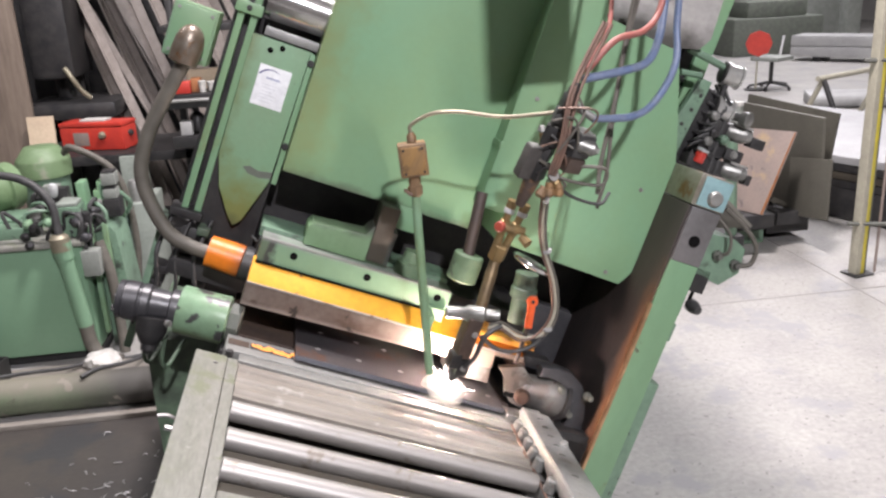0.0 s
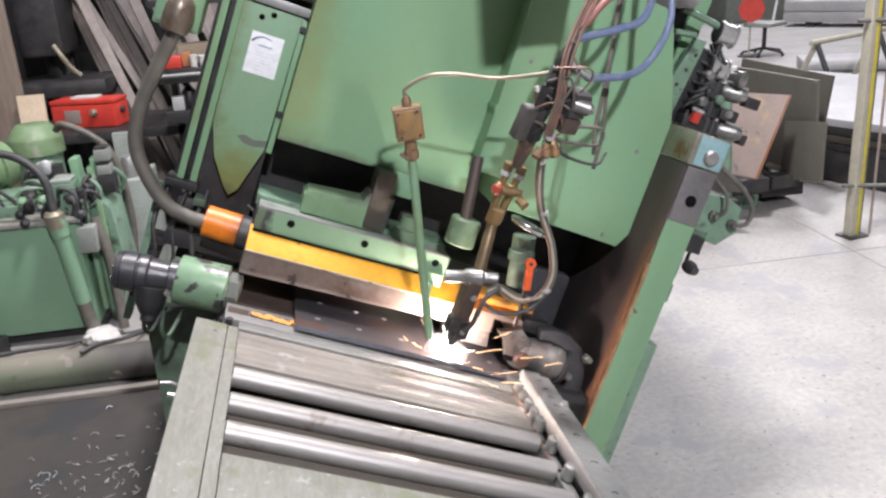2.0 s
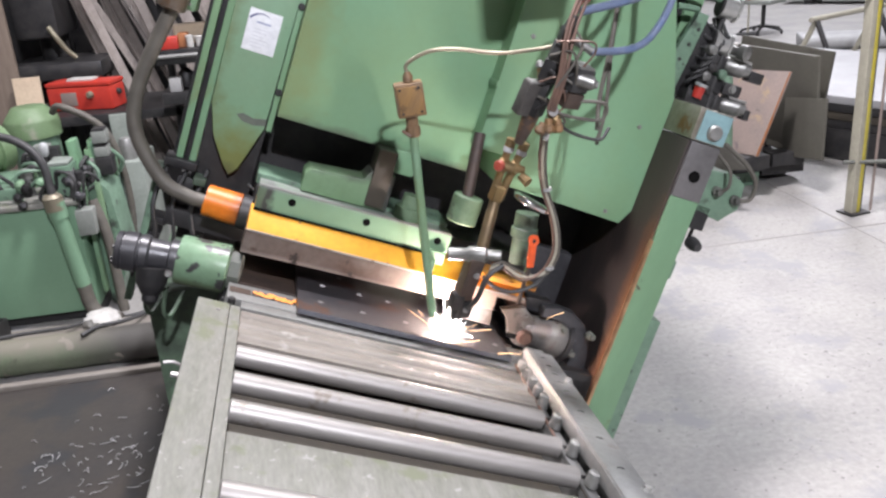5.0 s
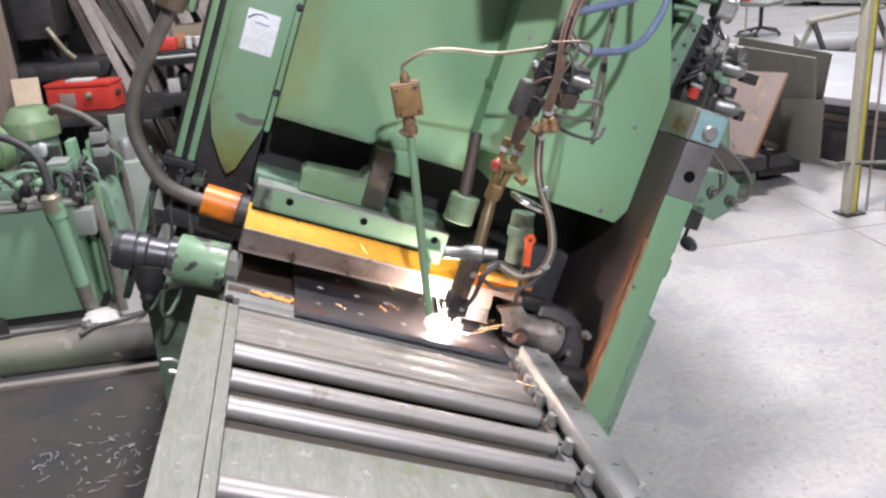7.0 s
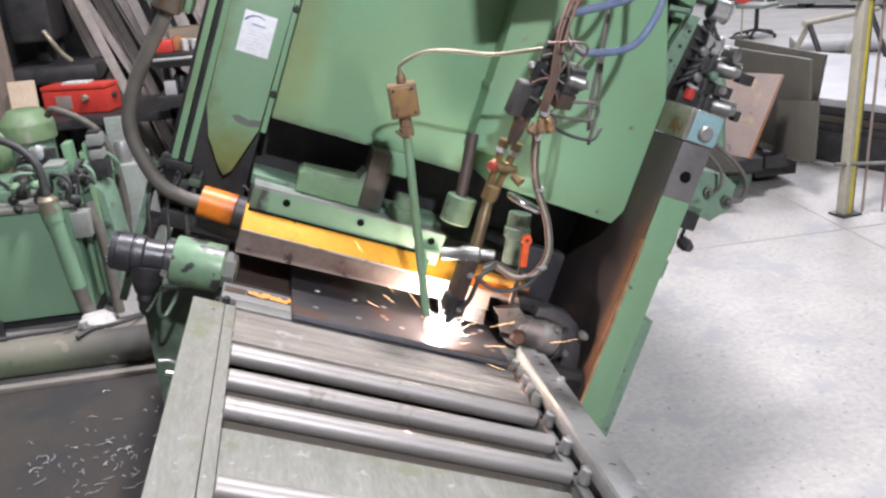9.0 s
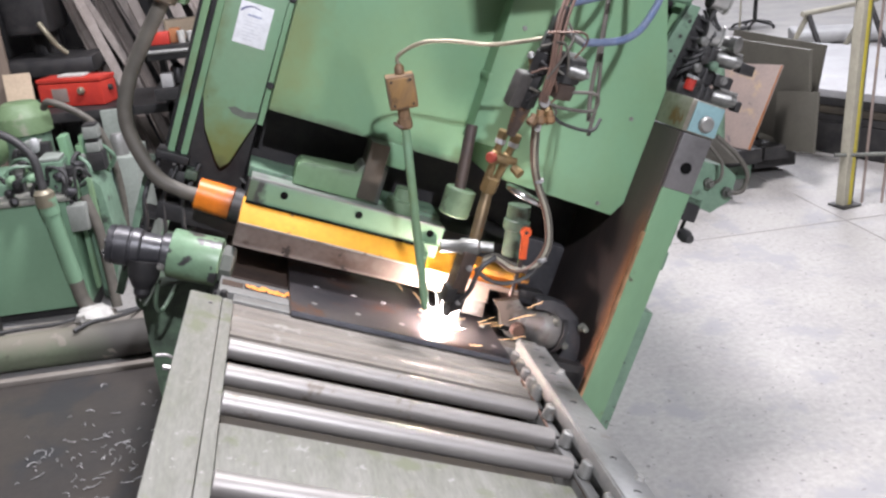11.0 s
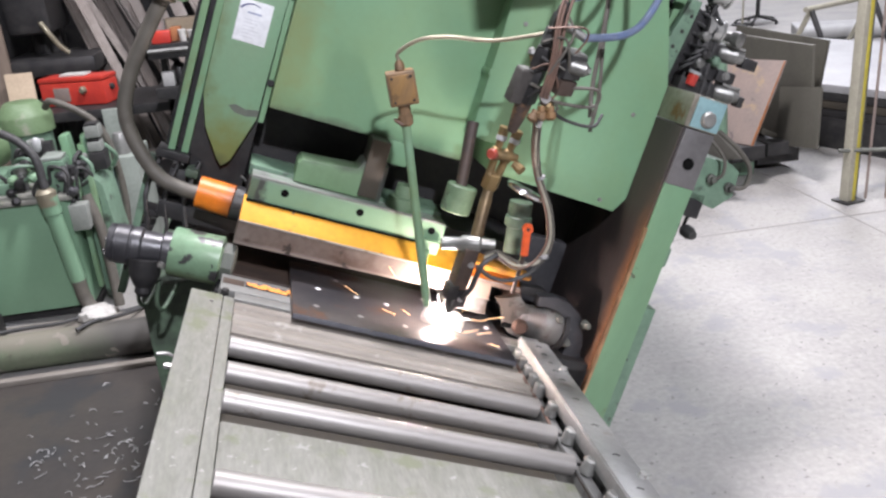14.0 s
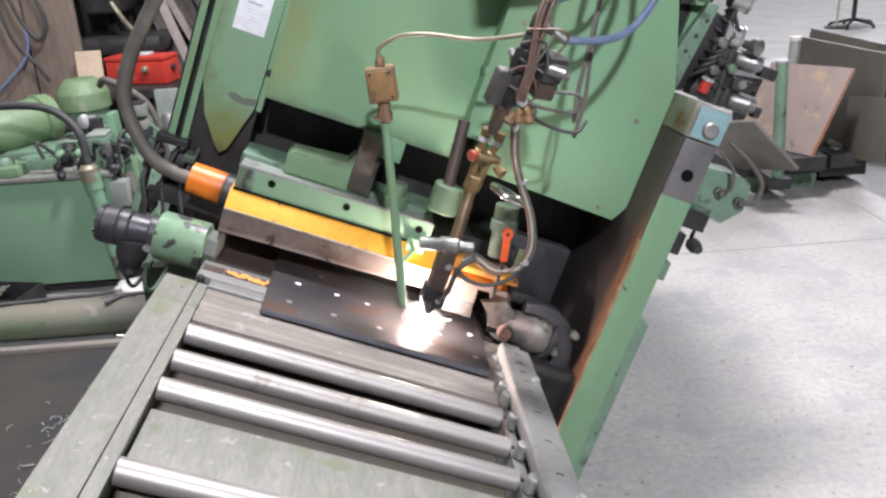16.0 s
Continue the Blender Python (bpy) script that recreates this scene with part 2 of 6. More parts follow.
BOXLID = mat("rust_streaked_lid", (0.36, 0.21, 0.075), (0.24, 0.15, 0.075), 0.4, 0.3, scale=14, stain=(0.11, 0.075, 0.05), stain_at=0.58, stain_scale=22, stretch=(2, 1, 0.5))
BRASS_DULL = mat("tarnished_brass", (0.20, 0.145, 0.08), (0.125, 0.092, 0.058), 0.42, 0.6, scale=18)
DUSTY_STEEL = mat("dust_greyed_steel", (0.165, 0.16, 0.152), (0.11, 0.105, 0.10), 0.5, 0.3, scale=11, stain=(0.09, 0.075, 0.065), stain_at=0.52, stain_scale=9, chips=(0.06, 0.05, 0.045), chips_at=0.62, chips_scale=26)
GUIDE = mat("worn_grey_guide_steel", (0.31, 0.31, 0.305), (0.25, 0.25, 0.245), 0.42, 0.55, scale=7, grain=0.3, stain=(0.20, 0.185, 0.17), stain_at=0.62, stain_scale=12)
BRASS = mat("dirty_brass", (0.31, 0.215, 0.10), (0.19, 0.135, 0.07), 0.46, 0.6, scale=30)
CHROME = mat("chrome", (0.72, 0.72, 0.72), (0.55, 0.55, 0.55), 0.16, 1.0, scale=12, rvar=0.06, bump=0.02)
BURNTGREY = mat("dusty_coil_plastic", (0.075, 0.07, 0.066), (0.055, 0.05, 0.047), 0.6, scale=25)
RUBBER = mat("black_rubber", (0.03, 0.03, 0.031), (0.05, 0.05, 0.05), 0.55, scale=30)
HOSE_GREY = mat("dusty_grey_rubber", (0.115, 0.105, 0.088), (0.08, 0.073, 0.062), 0.6, scale=30)
HOSE_BLUE = mat("blue_hose", (0.11, 0.155, 0.27), (0.155, 0.185, 0.26), 0.45, scale=30)
HOSE_RED = mat("red_hose", (0.31, 0.10, 0.085), (0.25, 0.095, 0.08), 0.45, scale=30)
WIRE = mat("brown_copper_pipe", (0.20, 0.12, 0.09), (0.12, 0.08, 0.065), 0.5, 0.3, scale=30)
PIPE_TAN = mat("tan_metal_pipe", (0.28, 0.255, 0.185), (0.21, 0.185, 0.135), 0.4, 0.4, scale=30)
RED = mat("red_paint", (0.52, 0.045, 0.028), (0.40, 0.032, 0.024), 0.4, scale=10)
KNOB = mat("grimy_red_knob", (0.30, 0.05, 0.03), (0.20, 0.04, 0.03), 0.5, scale=20)
RED_ORANGE = mat("orange_red_lever", (0.75, 0.11, 0.025), (0.65, 0.09, 0.02), 0.45, scale=20)
PAPER = mat("white_sticker", (0.78, 0.79, 0.82), (0.72, 0.73, 0.77), 0.45, scale=20, bump=0.02)
INK = mat("navy_print", (0.06, 0.07, 0.22), (0.06, 0.07, 0.2), 0.5)
INK_GREY = mat("pale_grey_print", (0.66, 0.67, 0.71), (0.64, 0.65, 0.69), 0.5)
INK_BLUE = mat("faded_blue_print", (0.30, 0.34, 0.50), (0.33, 0.36, 0.5), 0.5)
BLUEPAINT = mat("pale_blue_paint", (0.22, 0.36, 0.38), (0.19, 0.31, 0.33), 0.5, scale=12, stain=(0.15, 0.12, 0.09), stain_at=0.66, stain_scale=14)
CONCRETE = mat("pale_concrete", (0.325, 0.315, 0.295), (0.275, 0.265, 0.258), 0.55, scale=2.2, fine=38, stain=(0.245, 0.243, 0.248), stain_at=0.54, stain_scale=3.1, chips=(0.17, 0.16, 0.155), chips_at=0.645, chips_scale=34, bump=0.2, grain=0.5)
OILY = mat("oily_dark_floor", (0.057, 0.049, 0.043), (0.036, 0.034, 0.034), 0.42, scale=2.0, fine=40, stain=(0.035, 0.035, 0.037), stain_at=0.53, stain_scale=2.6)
WOOD = mat("weathered_board", (0.21, 0.165, 0.13), (0.14, 0.108, 0.085), 0.7, scale=4, fine=40, stretch=(6, 6, 0.6))
WOOD_PALE = mat("pale_plywood", (0.52, 0.42, 0.30), (0.46, 0.36, 0.26), 0.7, scale=6)
PROFILE = mat("dusty_steel_profile", (0.27, 0.24, 0.22), (0.19, 0.165, 0.15), 0.55, 0.4, scale=6, piece=0.35)
GREYMACH = mat("dusty_grey_green_metal", (0.245, 0.26, 0.24), (0.18, 0.195, 0.175), 0.55, scale=7)
WALL = mat("hall_wall", (0.36, 0.35, 0.33), (0.30, 0.29, 0.28), 0.8, scale=1.2)
PALEGREY = mat("dusty_pale_grey", (0.36, 0.36, 0.355), (0.28, 0.28, 0.28), 0.6, 0.1, scale=3)
PALESHEET = mat("pale_sheet_top", (0.30, 0.30, 0.305), (0.25, 0.25, 0.255), 0.6, scale=2)
PALEBEAM = mat("pale_galvanised_profile", (0.52, 0.53, 0.53), (0.44, 0.45, 0.46), 0.5, 0.2, scale=3)
PLATE_GREY = mat("grey_brown_plate", (0.112, 0.107, 0.088), (0.085, 0.08, 0.068), 0.6, 0.2, scale=3, stain=(0.20, 0.16, 0.12), stain_at=0.66, stain_scale=3)
PALE_PLATE = mat("dusty_pale_plate", (0.17, 0.165, 0.145), (0.12, 0.115, 0.10), 0.55, 0.2, scale=5)
YPOST = mat("faded_yellow_paint", (0.55, 0.46, 0.05), (0.42, 0.36, 0.07), 0.55, scale=8, stain=(0.20, 0.18, 0.10), stain_at=0.62, stain_scale=9)
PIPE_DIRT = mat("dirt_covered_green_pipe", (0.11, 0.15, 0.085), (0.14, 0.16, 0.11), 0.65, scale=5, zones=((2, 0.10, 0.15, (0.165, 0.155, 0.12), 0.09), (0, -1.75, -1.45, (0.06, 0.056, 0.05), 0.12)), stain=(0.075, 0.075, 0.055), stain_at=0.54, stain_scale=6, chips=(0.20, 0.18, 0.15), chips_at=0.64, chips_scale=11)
SWARF = mat("dull_bright_swarf", (0.40, 0.40, 0.40), (0.24, 0.24, 0.24), 0.5, 0.4, scale=20)
FACE = mat("dark_bare_steel", (0.20, 0.195, 0.20), (0.15, 0.145, 0.145), 0.42, 0.5, scale=9)
COLUMN = mat("column_paint", (0.160, 0.29, 0.170), (0.15, 0.255, 0.14), 0.42, scale=3, grain=0.12, stain=(0.13, 0.155, 0.075), stain_at=0.62, stain_scale=5, chips=(0.075, 0.07, 0.045), chips_at=0.70, chips_scale=12, stretch=(1, 1, 0.4))
TANK = mat("smooth_tank_paint", (0.175, 0.30, 0.195), (0.15, 0.26, 0.165), 0.42, scale=2.5, grain=0.1, stain=(0.09, 0.13, 0.09), stain_at=0.62, stain_scale=3, chips=(0.05, 0.06, 0.05), chips_at=0.75, chips_scale=18)
RUSTEDGE = mat("fresh_rust_edge", (0.36, 0.15, 0.06), (0.26, 0.11, 0.05), 0.7, 0.1, scale=14)
BLUEGREY = mat("blue_grey_tank_paint", (0.22, 0.29, 0.30), (0.17, 0.23, 0.23), 0.5, scale=8, stain=(0.10, 0.11, 0.10), stain_at=0.6, stain_scale=9)
PALEGREEN = mat("pale_dusty_green", (0.26, 0.29, 0.26), (0.20, 0.225, 0.20), 0.6, scale=5, stain=(0.16, 0.18, 0.16), stain_at=0.6, stain_scale=6)
NOSE = mat("dull_solenoid_steel", (0.30, 0.30, 0.29), (0.17, 0.17, 0.16), 0.40, 0.7, scale=24)
GAUGE = mat("bright_pressed_steel", (0.50, 0.50, 0.48), (0.38, 0.38, 0.37), 0.3, 0.6, scale=20)
# Flat black faces stand in for the shaded depth of holes, slots and gaps.
HOLE = mat("black_hole", (0.006, 0.006, 0.006), (0.01, 0.01, 0.01), 0.9)
HOLE.node_tree.nodes["Principled BSDF"].inputs["Specular IOR Level"].default_value = 0.0
HEADSTEEL = mat("heat_stained_steel", (0.36, 0.35, 0.31), (0.20, 0.17, 0.125), 0.36, 0.7, scale=8, stain=(0.20, 0.10, 0.04), stain_at=0.60, stain_scale=8)
EDGE = mat("sawn_blue_grey_edge", (0.17, 0.18, 0.21), (0.12, 0.125, 0.15), 0.4, 0.6, scale=9)
JOINT = mat("dirty_joint", (0.29, 0.28, 0.27), (0.34, 0.33, 0.315), 0.8, scale=6)
# Bare steel edge; the arc's orange glow is put into its colour.
ARC_EDGE = mat("arc_glow_edge", (0.62, 0.38, 0.22), (0.38, 0.22, 0.13), 0.33, 0.9, scale=20)
OLIVE = mat("worn_olive_primer", (0.17, 0.19, 0.065), (0.14, 0.18, 0.09), 0.55, scale=9, grain=0.2)
SOOT = mat("grey_soot", (0.09, 0.095, 0.085), (0.13, 0.15, 0.12), 0.7, scale=14)
GREYDUST = mat("heat_greyed_paint", (0.12, 0.125, 0.105), (0.075, 0.075, 0.068), 0.65, scale=12)
POSTGREY = mat("dull_post_grey", (0.40, 0.38, 0.30), (0.33, 0.31, 0.25), 0.6, scale=8)
RAG = mat("white_rag", (0.52, 0.51, 0.48), (0.40, 0.39, 0.37), 0.9, scale=25)
HOT = glow("white_hot_arc", (1.0, 0.95, 0.93), 14.0)
# Mostly clear emissive shells that imitate the glare around the arc.
ARC_GLARE = glow("arc_glare_glow", (1.0, 0.84, 0.74), 2.2)
nt = ARC_GLARE.node_tree
clear, mixer = nt.nodes.new("ShaderNodeBsdfTransparent"), nt.nodes.new("ShaderNodeMixShader")
mixer.inputs[0].default_value = 0.10
nt.links.new(clear.outputs[0], mixer.inputs[1])
nt.links.new(nt.nodes["Principled BSDF"].outputs[0], mixer.inputs[2])
nt.links.new(mixer.outputs[0], nt.nodes["Material Output"].inputs[0])
SPARK = glow("hot_spark", (1.0, 0.60, 0.30), 4.0)
SLOT_GLOW = glow("orange_slot_glow", (1.0, 0.36, 0.07), 1.25)

# ---- mesh helpers ----


def box(bm, x0, x1, y0, y1, z0, z1, bevel=0.003, m=None):
    r = bmesh.ops.create_cube(bm, size=1)["verts"]
    sx, sy, sz = x1 - x0, y1 - y0, z1 - z0
    for v in r:
        v.co = Vector((x0 + (v.co.x + 0.5) * sx, y0 + (v.co.y + 0.5) * sy, z0 + (v.co.z + 0.5) * sz))
    if bevel:
        edges = list({e for v in r for e in v.link_edges})
        out = bmesh.ops.bevel(bm, geom=edges, offset=min(bevel, 0.3 * min(abs(sx), abs(sy), abs(sz))), segments=2, affect="EDGES", profile=0.6)
        r = list({v for f in out["faces"] for v in f.verts} | {v for v in r if v.is_valid})
    if m:
        bmesh.ops.transform(bm, matrix=m, verts=r)
    return bm


def cyl(bm, p0, p1, r, seg=20, r2=None):
    p0, p1 = Vector(p0), Vector(p1)
    d = p1 - p0
    m = Matrix.Translation((p0 + p1) / 2) @ d.to_track_quat("Z", "Y").to_matrix().to_4x4()
    bmesh.ops.create_cone(bm, cap_ends=True, segments=seg, radius1=r, radius2=r if r2 is None else r2, depth=d.length, matrix=m)
    return bm


def lathe(bm, p0, p1, profile, seg=24):
    """A turned body from p0 to p1: profile of (share of the length, radius)."""
    p0, p1 = Vector(p0), Vector(p1)
    d = p1 - p0
    q = d.to_track_quat("Z", "Y").to_matrix()
    rings = []
    for s, r in profile:
        c = p0 + d * s
        rings.append([bm.verts.new(c + q @ Vector((r * math.cos(2 * math.pi * i / seg), r * math.sin(2 * math.pi * i / seg), 0))) for i in range(seg)])
    for a, b in zip(rings, rings[1:]):
        for i in range(seg):
            bm.faces.new((a[i], a[(i + 1) % seg], b[(i + 1) % seg], b[i]))
    bm.faces.new(list(reversed(rings[0])))
    bm.faces.new(rings[-1])
    return bm


def prism(bm, poly, y0, y1, bevel=0.003):
    """An (x, z) outline, drawn from y0 to y1."""
    a = [bm.verts.new((x, y0, z)) for x, z in poly]
    b = [bm.verts.new((x, y1, z)) for x, z in poly]
    n = len(poly)
    bm.faces.new(a)
    bm.faces.new(list(reversed(b)))
    for i in range(n):
        bm.faces.new((a[(i + 1) % n], a[i], b[i], b[(i + 1) % n]))
    bmesh.ops.recalc_face_normals(bm, faces=bm.faces)
    if bevel:
        edges = [e for e in bm.edges if e.verts[0] in a and e.verts[1] in a]
        bmesh.ops.bevel(bm, geom=edges, offset=bevel, segments=2, affect="EDGES", profile=0.6)
    return bm


def drawn(bm, poly, x0, x1):
    """A (y, z) outline, drawn from x0 to x1."""
    a = [bm.verts.new((x0, y, z)) for y, z in poly]
    b = [bm.verts.new((x1, y, z)) for y, z in poly]
    n = len(poly)
    bm.faces.new(a)
    bm.faces.new(list(reversed(b)))
    for i in range(n):
        bm.faces.new((a[(i + 1) % n], a[i], b[i], b[(i + 1) % n]))
    bmesh.ops.bevel(bm, geom=list(bm.edges), offset=0.0015, segments=2, affect="EDGES", profile=0.6)
    return bm


def smooth_path(pts, step=8):
    pts = [Vector(p) for p in pts]
    ext = [2 * pts[0] - pts[1], *pts, 2 * pts[-1] - pts[-2]]
    out = []
    for i in range(1, len(ext) - 2):
        p0, p1, p2, p3 = ext[i - 1:i + 3]
        for k in range(step):
            t = k / step
            out.append(0.5 * (2 * p1 + (p2 - p0) * t + (2 * p0 - 5 * p1 + 4 * p2 - p3) * t * t + (3 * p1 - p0 - 3 * p2 + p3) * t ** 3))
    return out + [pts[-1]]


def tube(bm, pts, r, seg=10, step=8, ribs=0.0):
    path = smooth_path(pts, step)
    rings, side = [], None
    for i, p in enumerate(path):
        d = (path[min(i + 1, len(path) - 1)] - path[max(i - 1, 0)]).normalized()
        if side is None:
            side = d.orthogonal().normalized()
        side = (side - d * side.dot(d)).normalized()
        up = d.cross(side)
        rr = r * (1 + (ribs if i % 2 else -ribs))
        rings.append([bm.verts.new(p + rr * (side * math.cos(2 * math.pi * k / seg) + up * math.sin(2 * math.pi * k / seg))) for k in range(seg)])
    for a, b in zip(rings, rings[1:]):
        for k in range(seg):
            bm.faces.new((a[k], a[(k + 1) % seg], b[(k + 1) % seg], b[k]))
    bm.faces.new(list(reversed(rings[0])))
    bm.faces.new(rings[-1])
    return bm


def hexbolt(bm, at, axis, r=0.009, h=0.007):
    at, axis = Vector(at), Vector(axis).normalized()
    cyl(bm, at, at + axis * h, r, 6)
    cyl(bm, at - axis * 0.002, at + axis * 0.0015, r * 1.35, 14)
    return bm


def finish(ob, angle=38):
    me = ob.data
    me.polygons.foreach_set("use_smooth", [True] * len(me.polygons))
    me.set_sharp_from_angle(angle=radians(angle))


def part(name, bm, material, parent, label=""):
    me = bpy.data.meshes.new(name)
    bmesh.ops.recalc_face_normals(bm, faces=bm.faces)
    bm.to_mesh(me)
    bm.free()
    me.materials.append(material)
    ob = new(name, me)
    finish(ob)
    if parent is not None:
        ob.parent = parent
    return tagged(ob, label)


def thing(name, label, category, m=None, group="", kind=""):
    ob = new(name)
    ob.matrix_world = MACH if m is None else m
    return tagged(ob, label, category, group, kind)


def B():
    return bmesh.new()


def solid(name, bm, material, label, category, m=None, group="", kind=""):
    """A thing of one mesh."""
    ob = part(name, bm, material, None)
    ob.matrix_world = MACH if m is None else m
    return tagged(ob, label, category, group, kind)


HALL = Matrix.Identity(4)


def pbox(name, parent, material, *dims, label="", bevel=0.003, m=None):
    return part(name, box(B(), *dims, bevel=bevel, m=m), material, parent, label)


def pcyl(name, parent, material, p0, p1, r, seg=20, label="", r2=None):
    return part(name, cyl(B(), p0, p1, r, seg, r2), material, parent, label)


def ptube(name, parent, material, pts, r, label="", seg=10, ribs=0.0, step=8):
    return part(name, tube(B(), pts, r, seg, step, ribs), material, parent, label)


# ---- the hall ----
def hall():
    g = solid("floor", box(B(), -9, 16, -8, 24, -0.2, 0, bevel=0), CONCRETE, "pale worn concrete workshop floor", "floor", HALL, kind="structure")
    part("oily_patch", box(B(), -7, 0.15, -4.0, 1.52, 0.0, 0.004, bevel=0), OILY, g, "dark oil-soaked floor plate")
    for x0, x1, y0, y1 in ((0.9, 9.0, 2.035, 2.043), (2.455, 2.462, -3.0, 9.0), (0.9, 9.0, 5.04, 5.048)):
        part("floor_joint", box(B(), x0, x1, y0, y1, 0.0, 0.0035, bevel=0), JOINT, g, "narrow dark floor joint")
    for x0, x1, y0, y1, n in ((-9.2, -9, -8, 24, "wall_west"), (16, 16.2, -8, 24, "wall_east"), (-9, 16, 24, 24.2, "wall_north"), (-9, 16, -8.2, -8, "wall_south")):
        solid(n, box(B(), x0, x1, y0, y1, 0, 6.6, bevel=0), WALL, "grey rendered workshop hall wall", "wall", HALL, kind="structure")
    solid("ceiling", box(B(), -9, 16, -8, 24, 6.6, 6.8, bevel=0), WALL, "grey sheet ceiling of the hall", "ceiling", HALL, kind="structure")


hall()


# ---- the leaning machine ----
def machine():
    t = thing("shearing_machine", "large green leaning hydraulic steel-working machine", "machine")
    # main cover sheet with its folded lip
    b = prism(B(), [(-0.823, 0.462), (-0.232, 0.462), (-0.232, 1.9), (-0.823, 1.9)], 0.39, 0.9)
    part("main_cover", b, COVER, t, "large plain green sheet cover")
    # right cover, chamfered along its upper right side, stepped at the lower left
    b = prism(B(), [(-0.255, 0.552), (-0.165, 0.552), (-0.165, 0.468), (0.255, 0.452), (0.282, 0.50), (0.282, 0.86),
                    (0.232, 0.99), (0.16, 1.165), (-0.09, 1.182), (-0.10, 1.75), (-0.255, 1.75)], 0.297, 0.80)
    c = part("side_cover", b, GREEN, t, "green sheet cover with chamfered side")
    for x, z in ((0.199, 0.477), (0.207, 0.750), (-0.20, 0.90)):
        part("screw", hexbolt(B(), (x, 0.297, z), (0, -1, 0), 0.0052, 0.005), STEEL_DULL, c)
    part("upper_sheet", prism(B(), [(-0.098, 1.19), (0.155, 1.175), (0.245, 1.20), (0.268, 1.24), (0.225, 1.75), (-0.098, 1.75)], 0.36, 0.78, 0.004), DUSTPANEL, t, "dusty pale grey sheet above the cover")
    part("screw", hexbolt(B(), (0.150, 0.297, 1.15), (0, -1, 0), 0.006, 0.005), STEEL, c)
    pbox("seam_strip", t, GREEN, -0.259, -0.251, 0.293, 0.39, 0.735, 0.752, bevel=0.002)
    # left panel with pointed foot
    b = prism(B(), [(-1.015, 0.807), (-1.012, 0.44), (-0.985, 0.345), (-0.935, 0.262), (-0.915, 0.240), (-0.893, 0.262), (-0.846, 0.405), (-0.842, 0.807)], 0.478, 0.50, 0.004)
    p = part("side_panel", b, PANEL, t, "green side panel with pointed worn foot")
    for x, z in ((-0.955, 0.775), (-0.923, 0.790)):
        part("hole", cyl(B(), (x, 0.4765, z), (x, 0.481, z), 0.0085, 16), HOLE, p)
    s = pbox("sticker", p, PAPER, -0.970, -0.876, 0.4765, 0.479, 0.612, 0.732, label="white printed sticker with a blue arc", bevel=0.0006)
    b = B()
    for i in range(14):
        a0, a1 = 2.7 - i * 0.12, 2.7 - (i + 1) * 0.12
        w = 0.0045 * (1 - i / 16) + 0.001
        q = [(-0.930 + 0.036 * math.cos(a) * (1 + k * w / 0.034), 0.687 + 0.033 * math.sin(a) * (1 + k * w / 0.034)) for a, k in ((a0, 0), (a0, 1), (a1, 1), (a1, 0))]
        f = [b.verts.new((x, 0.4758, z)) for x, z in q]
        b.faces.new(f)
    part("printed_arc", b, INK, s)
    pbox("printed_bar", s, INK_BLUE, -0.944, -0.904, 0.4758, 0.4764, 0.694, 0.699, bevel=0)
    for i in range(6):
        pbox("printed_bar", s, INK_GREY, -0.950, -0.900 - 0.008 * (i % 3), 0.4758, 0.4764, 0.676 - i * 0.010, 0.679 - i * 0.010, bevel=0)
    b = prism(B(), [(-0.935, 0.424), (-0.915, 0.432), (-0.885, 0.424), (-0.847, 0.432), (-0.846, 0.412), (-0.88, 0.404), (-0.915, 0.408)], 0.4766, 0.4795, 0)
    part("grease_mark", b, SOOT, p, "dark grease mark")
    part("flange", prism(B(), [(-0.842, 0.40), (-0.826, 0.40), (-0.826, 0.80), (-0.842, 0.807)], 0.468, 0.50, 0.002), GREEN, t)
    for z in (0.52, 0.775):
        part("screw", hexbolt(B(), (-0.834, 0.467, z), (0, -1, 0), 0.008, 0.008), DARK, t)
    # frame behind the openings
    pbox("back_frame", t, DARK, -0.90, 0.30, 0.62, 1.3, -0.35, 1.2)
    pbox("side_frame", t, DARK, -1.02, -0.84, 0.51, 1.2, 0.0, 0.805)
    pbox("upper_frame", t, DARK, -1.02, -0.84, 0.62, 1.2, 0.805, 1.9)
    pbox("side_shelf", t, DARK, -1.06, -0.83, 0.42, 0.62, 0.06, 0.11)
    # vertical guides with their clamp
    for x in (-1.072, -1.034):
        pbox("guide_bar", t, GREEN, x, x + 0.020, 0.49, 0.53, 0.25, 1.4, bevel=0.002)
    pbox("guide_back", t, DARK, -1.085, -1.01, 0.535, 0.56, 0.24, 1.5)
    pbox("guide_foot", t, DARK, -1.10, -1.005, 0.46, 0.56, 0.225, 0.25)
    g = pbox("guide_clamp", t, GREEN, -1.082, -1.004, 0.475, 0.49, 0.852, 0.885, bevel=0.002)
    part("bolt", hexbolt(B(), (-1.043, 0.475, 0.868), (0, -1, 0), 0.006), DARK, g)
    # bright ram and its bearing on top of the left panel
    pcyl("ram_cylinder", t, CHROME, (-1.0, 0.53, 0.918), (-0.80, 0.53, 0.918), 0.062, 40, "chromed cylinder")
    pbox("ram_plate", t, GUIDE, -0.985, -0.826, 0.475, 0.60, 0.812, 0.838, label="bright-edged flat bar", bevel=0.002)
    # dark machine frame between guide foot and motor
    random.seed(41)
    for i in range(15):
        x, z = random.uniform(-1.10, -0.93), -0.12 + 0.023 * i
        w, h = random.uniform(0.025, 0.06), random.uniform(0.02, 0.045)
        y = random.uniform(0.44, 0.50)
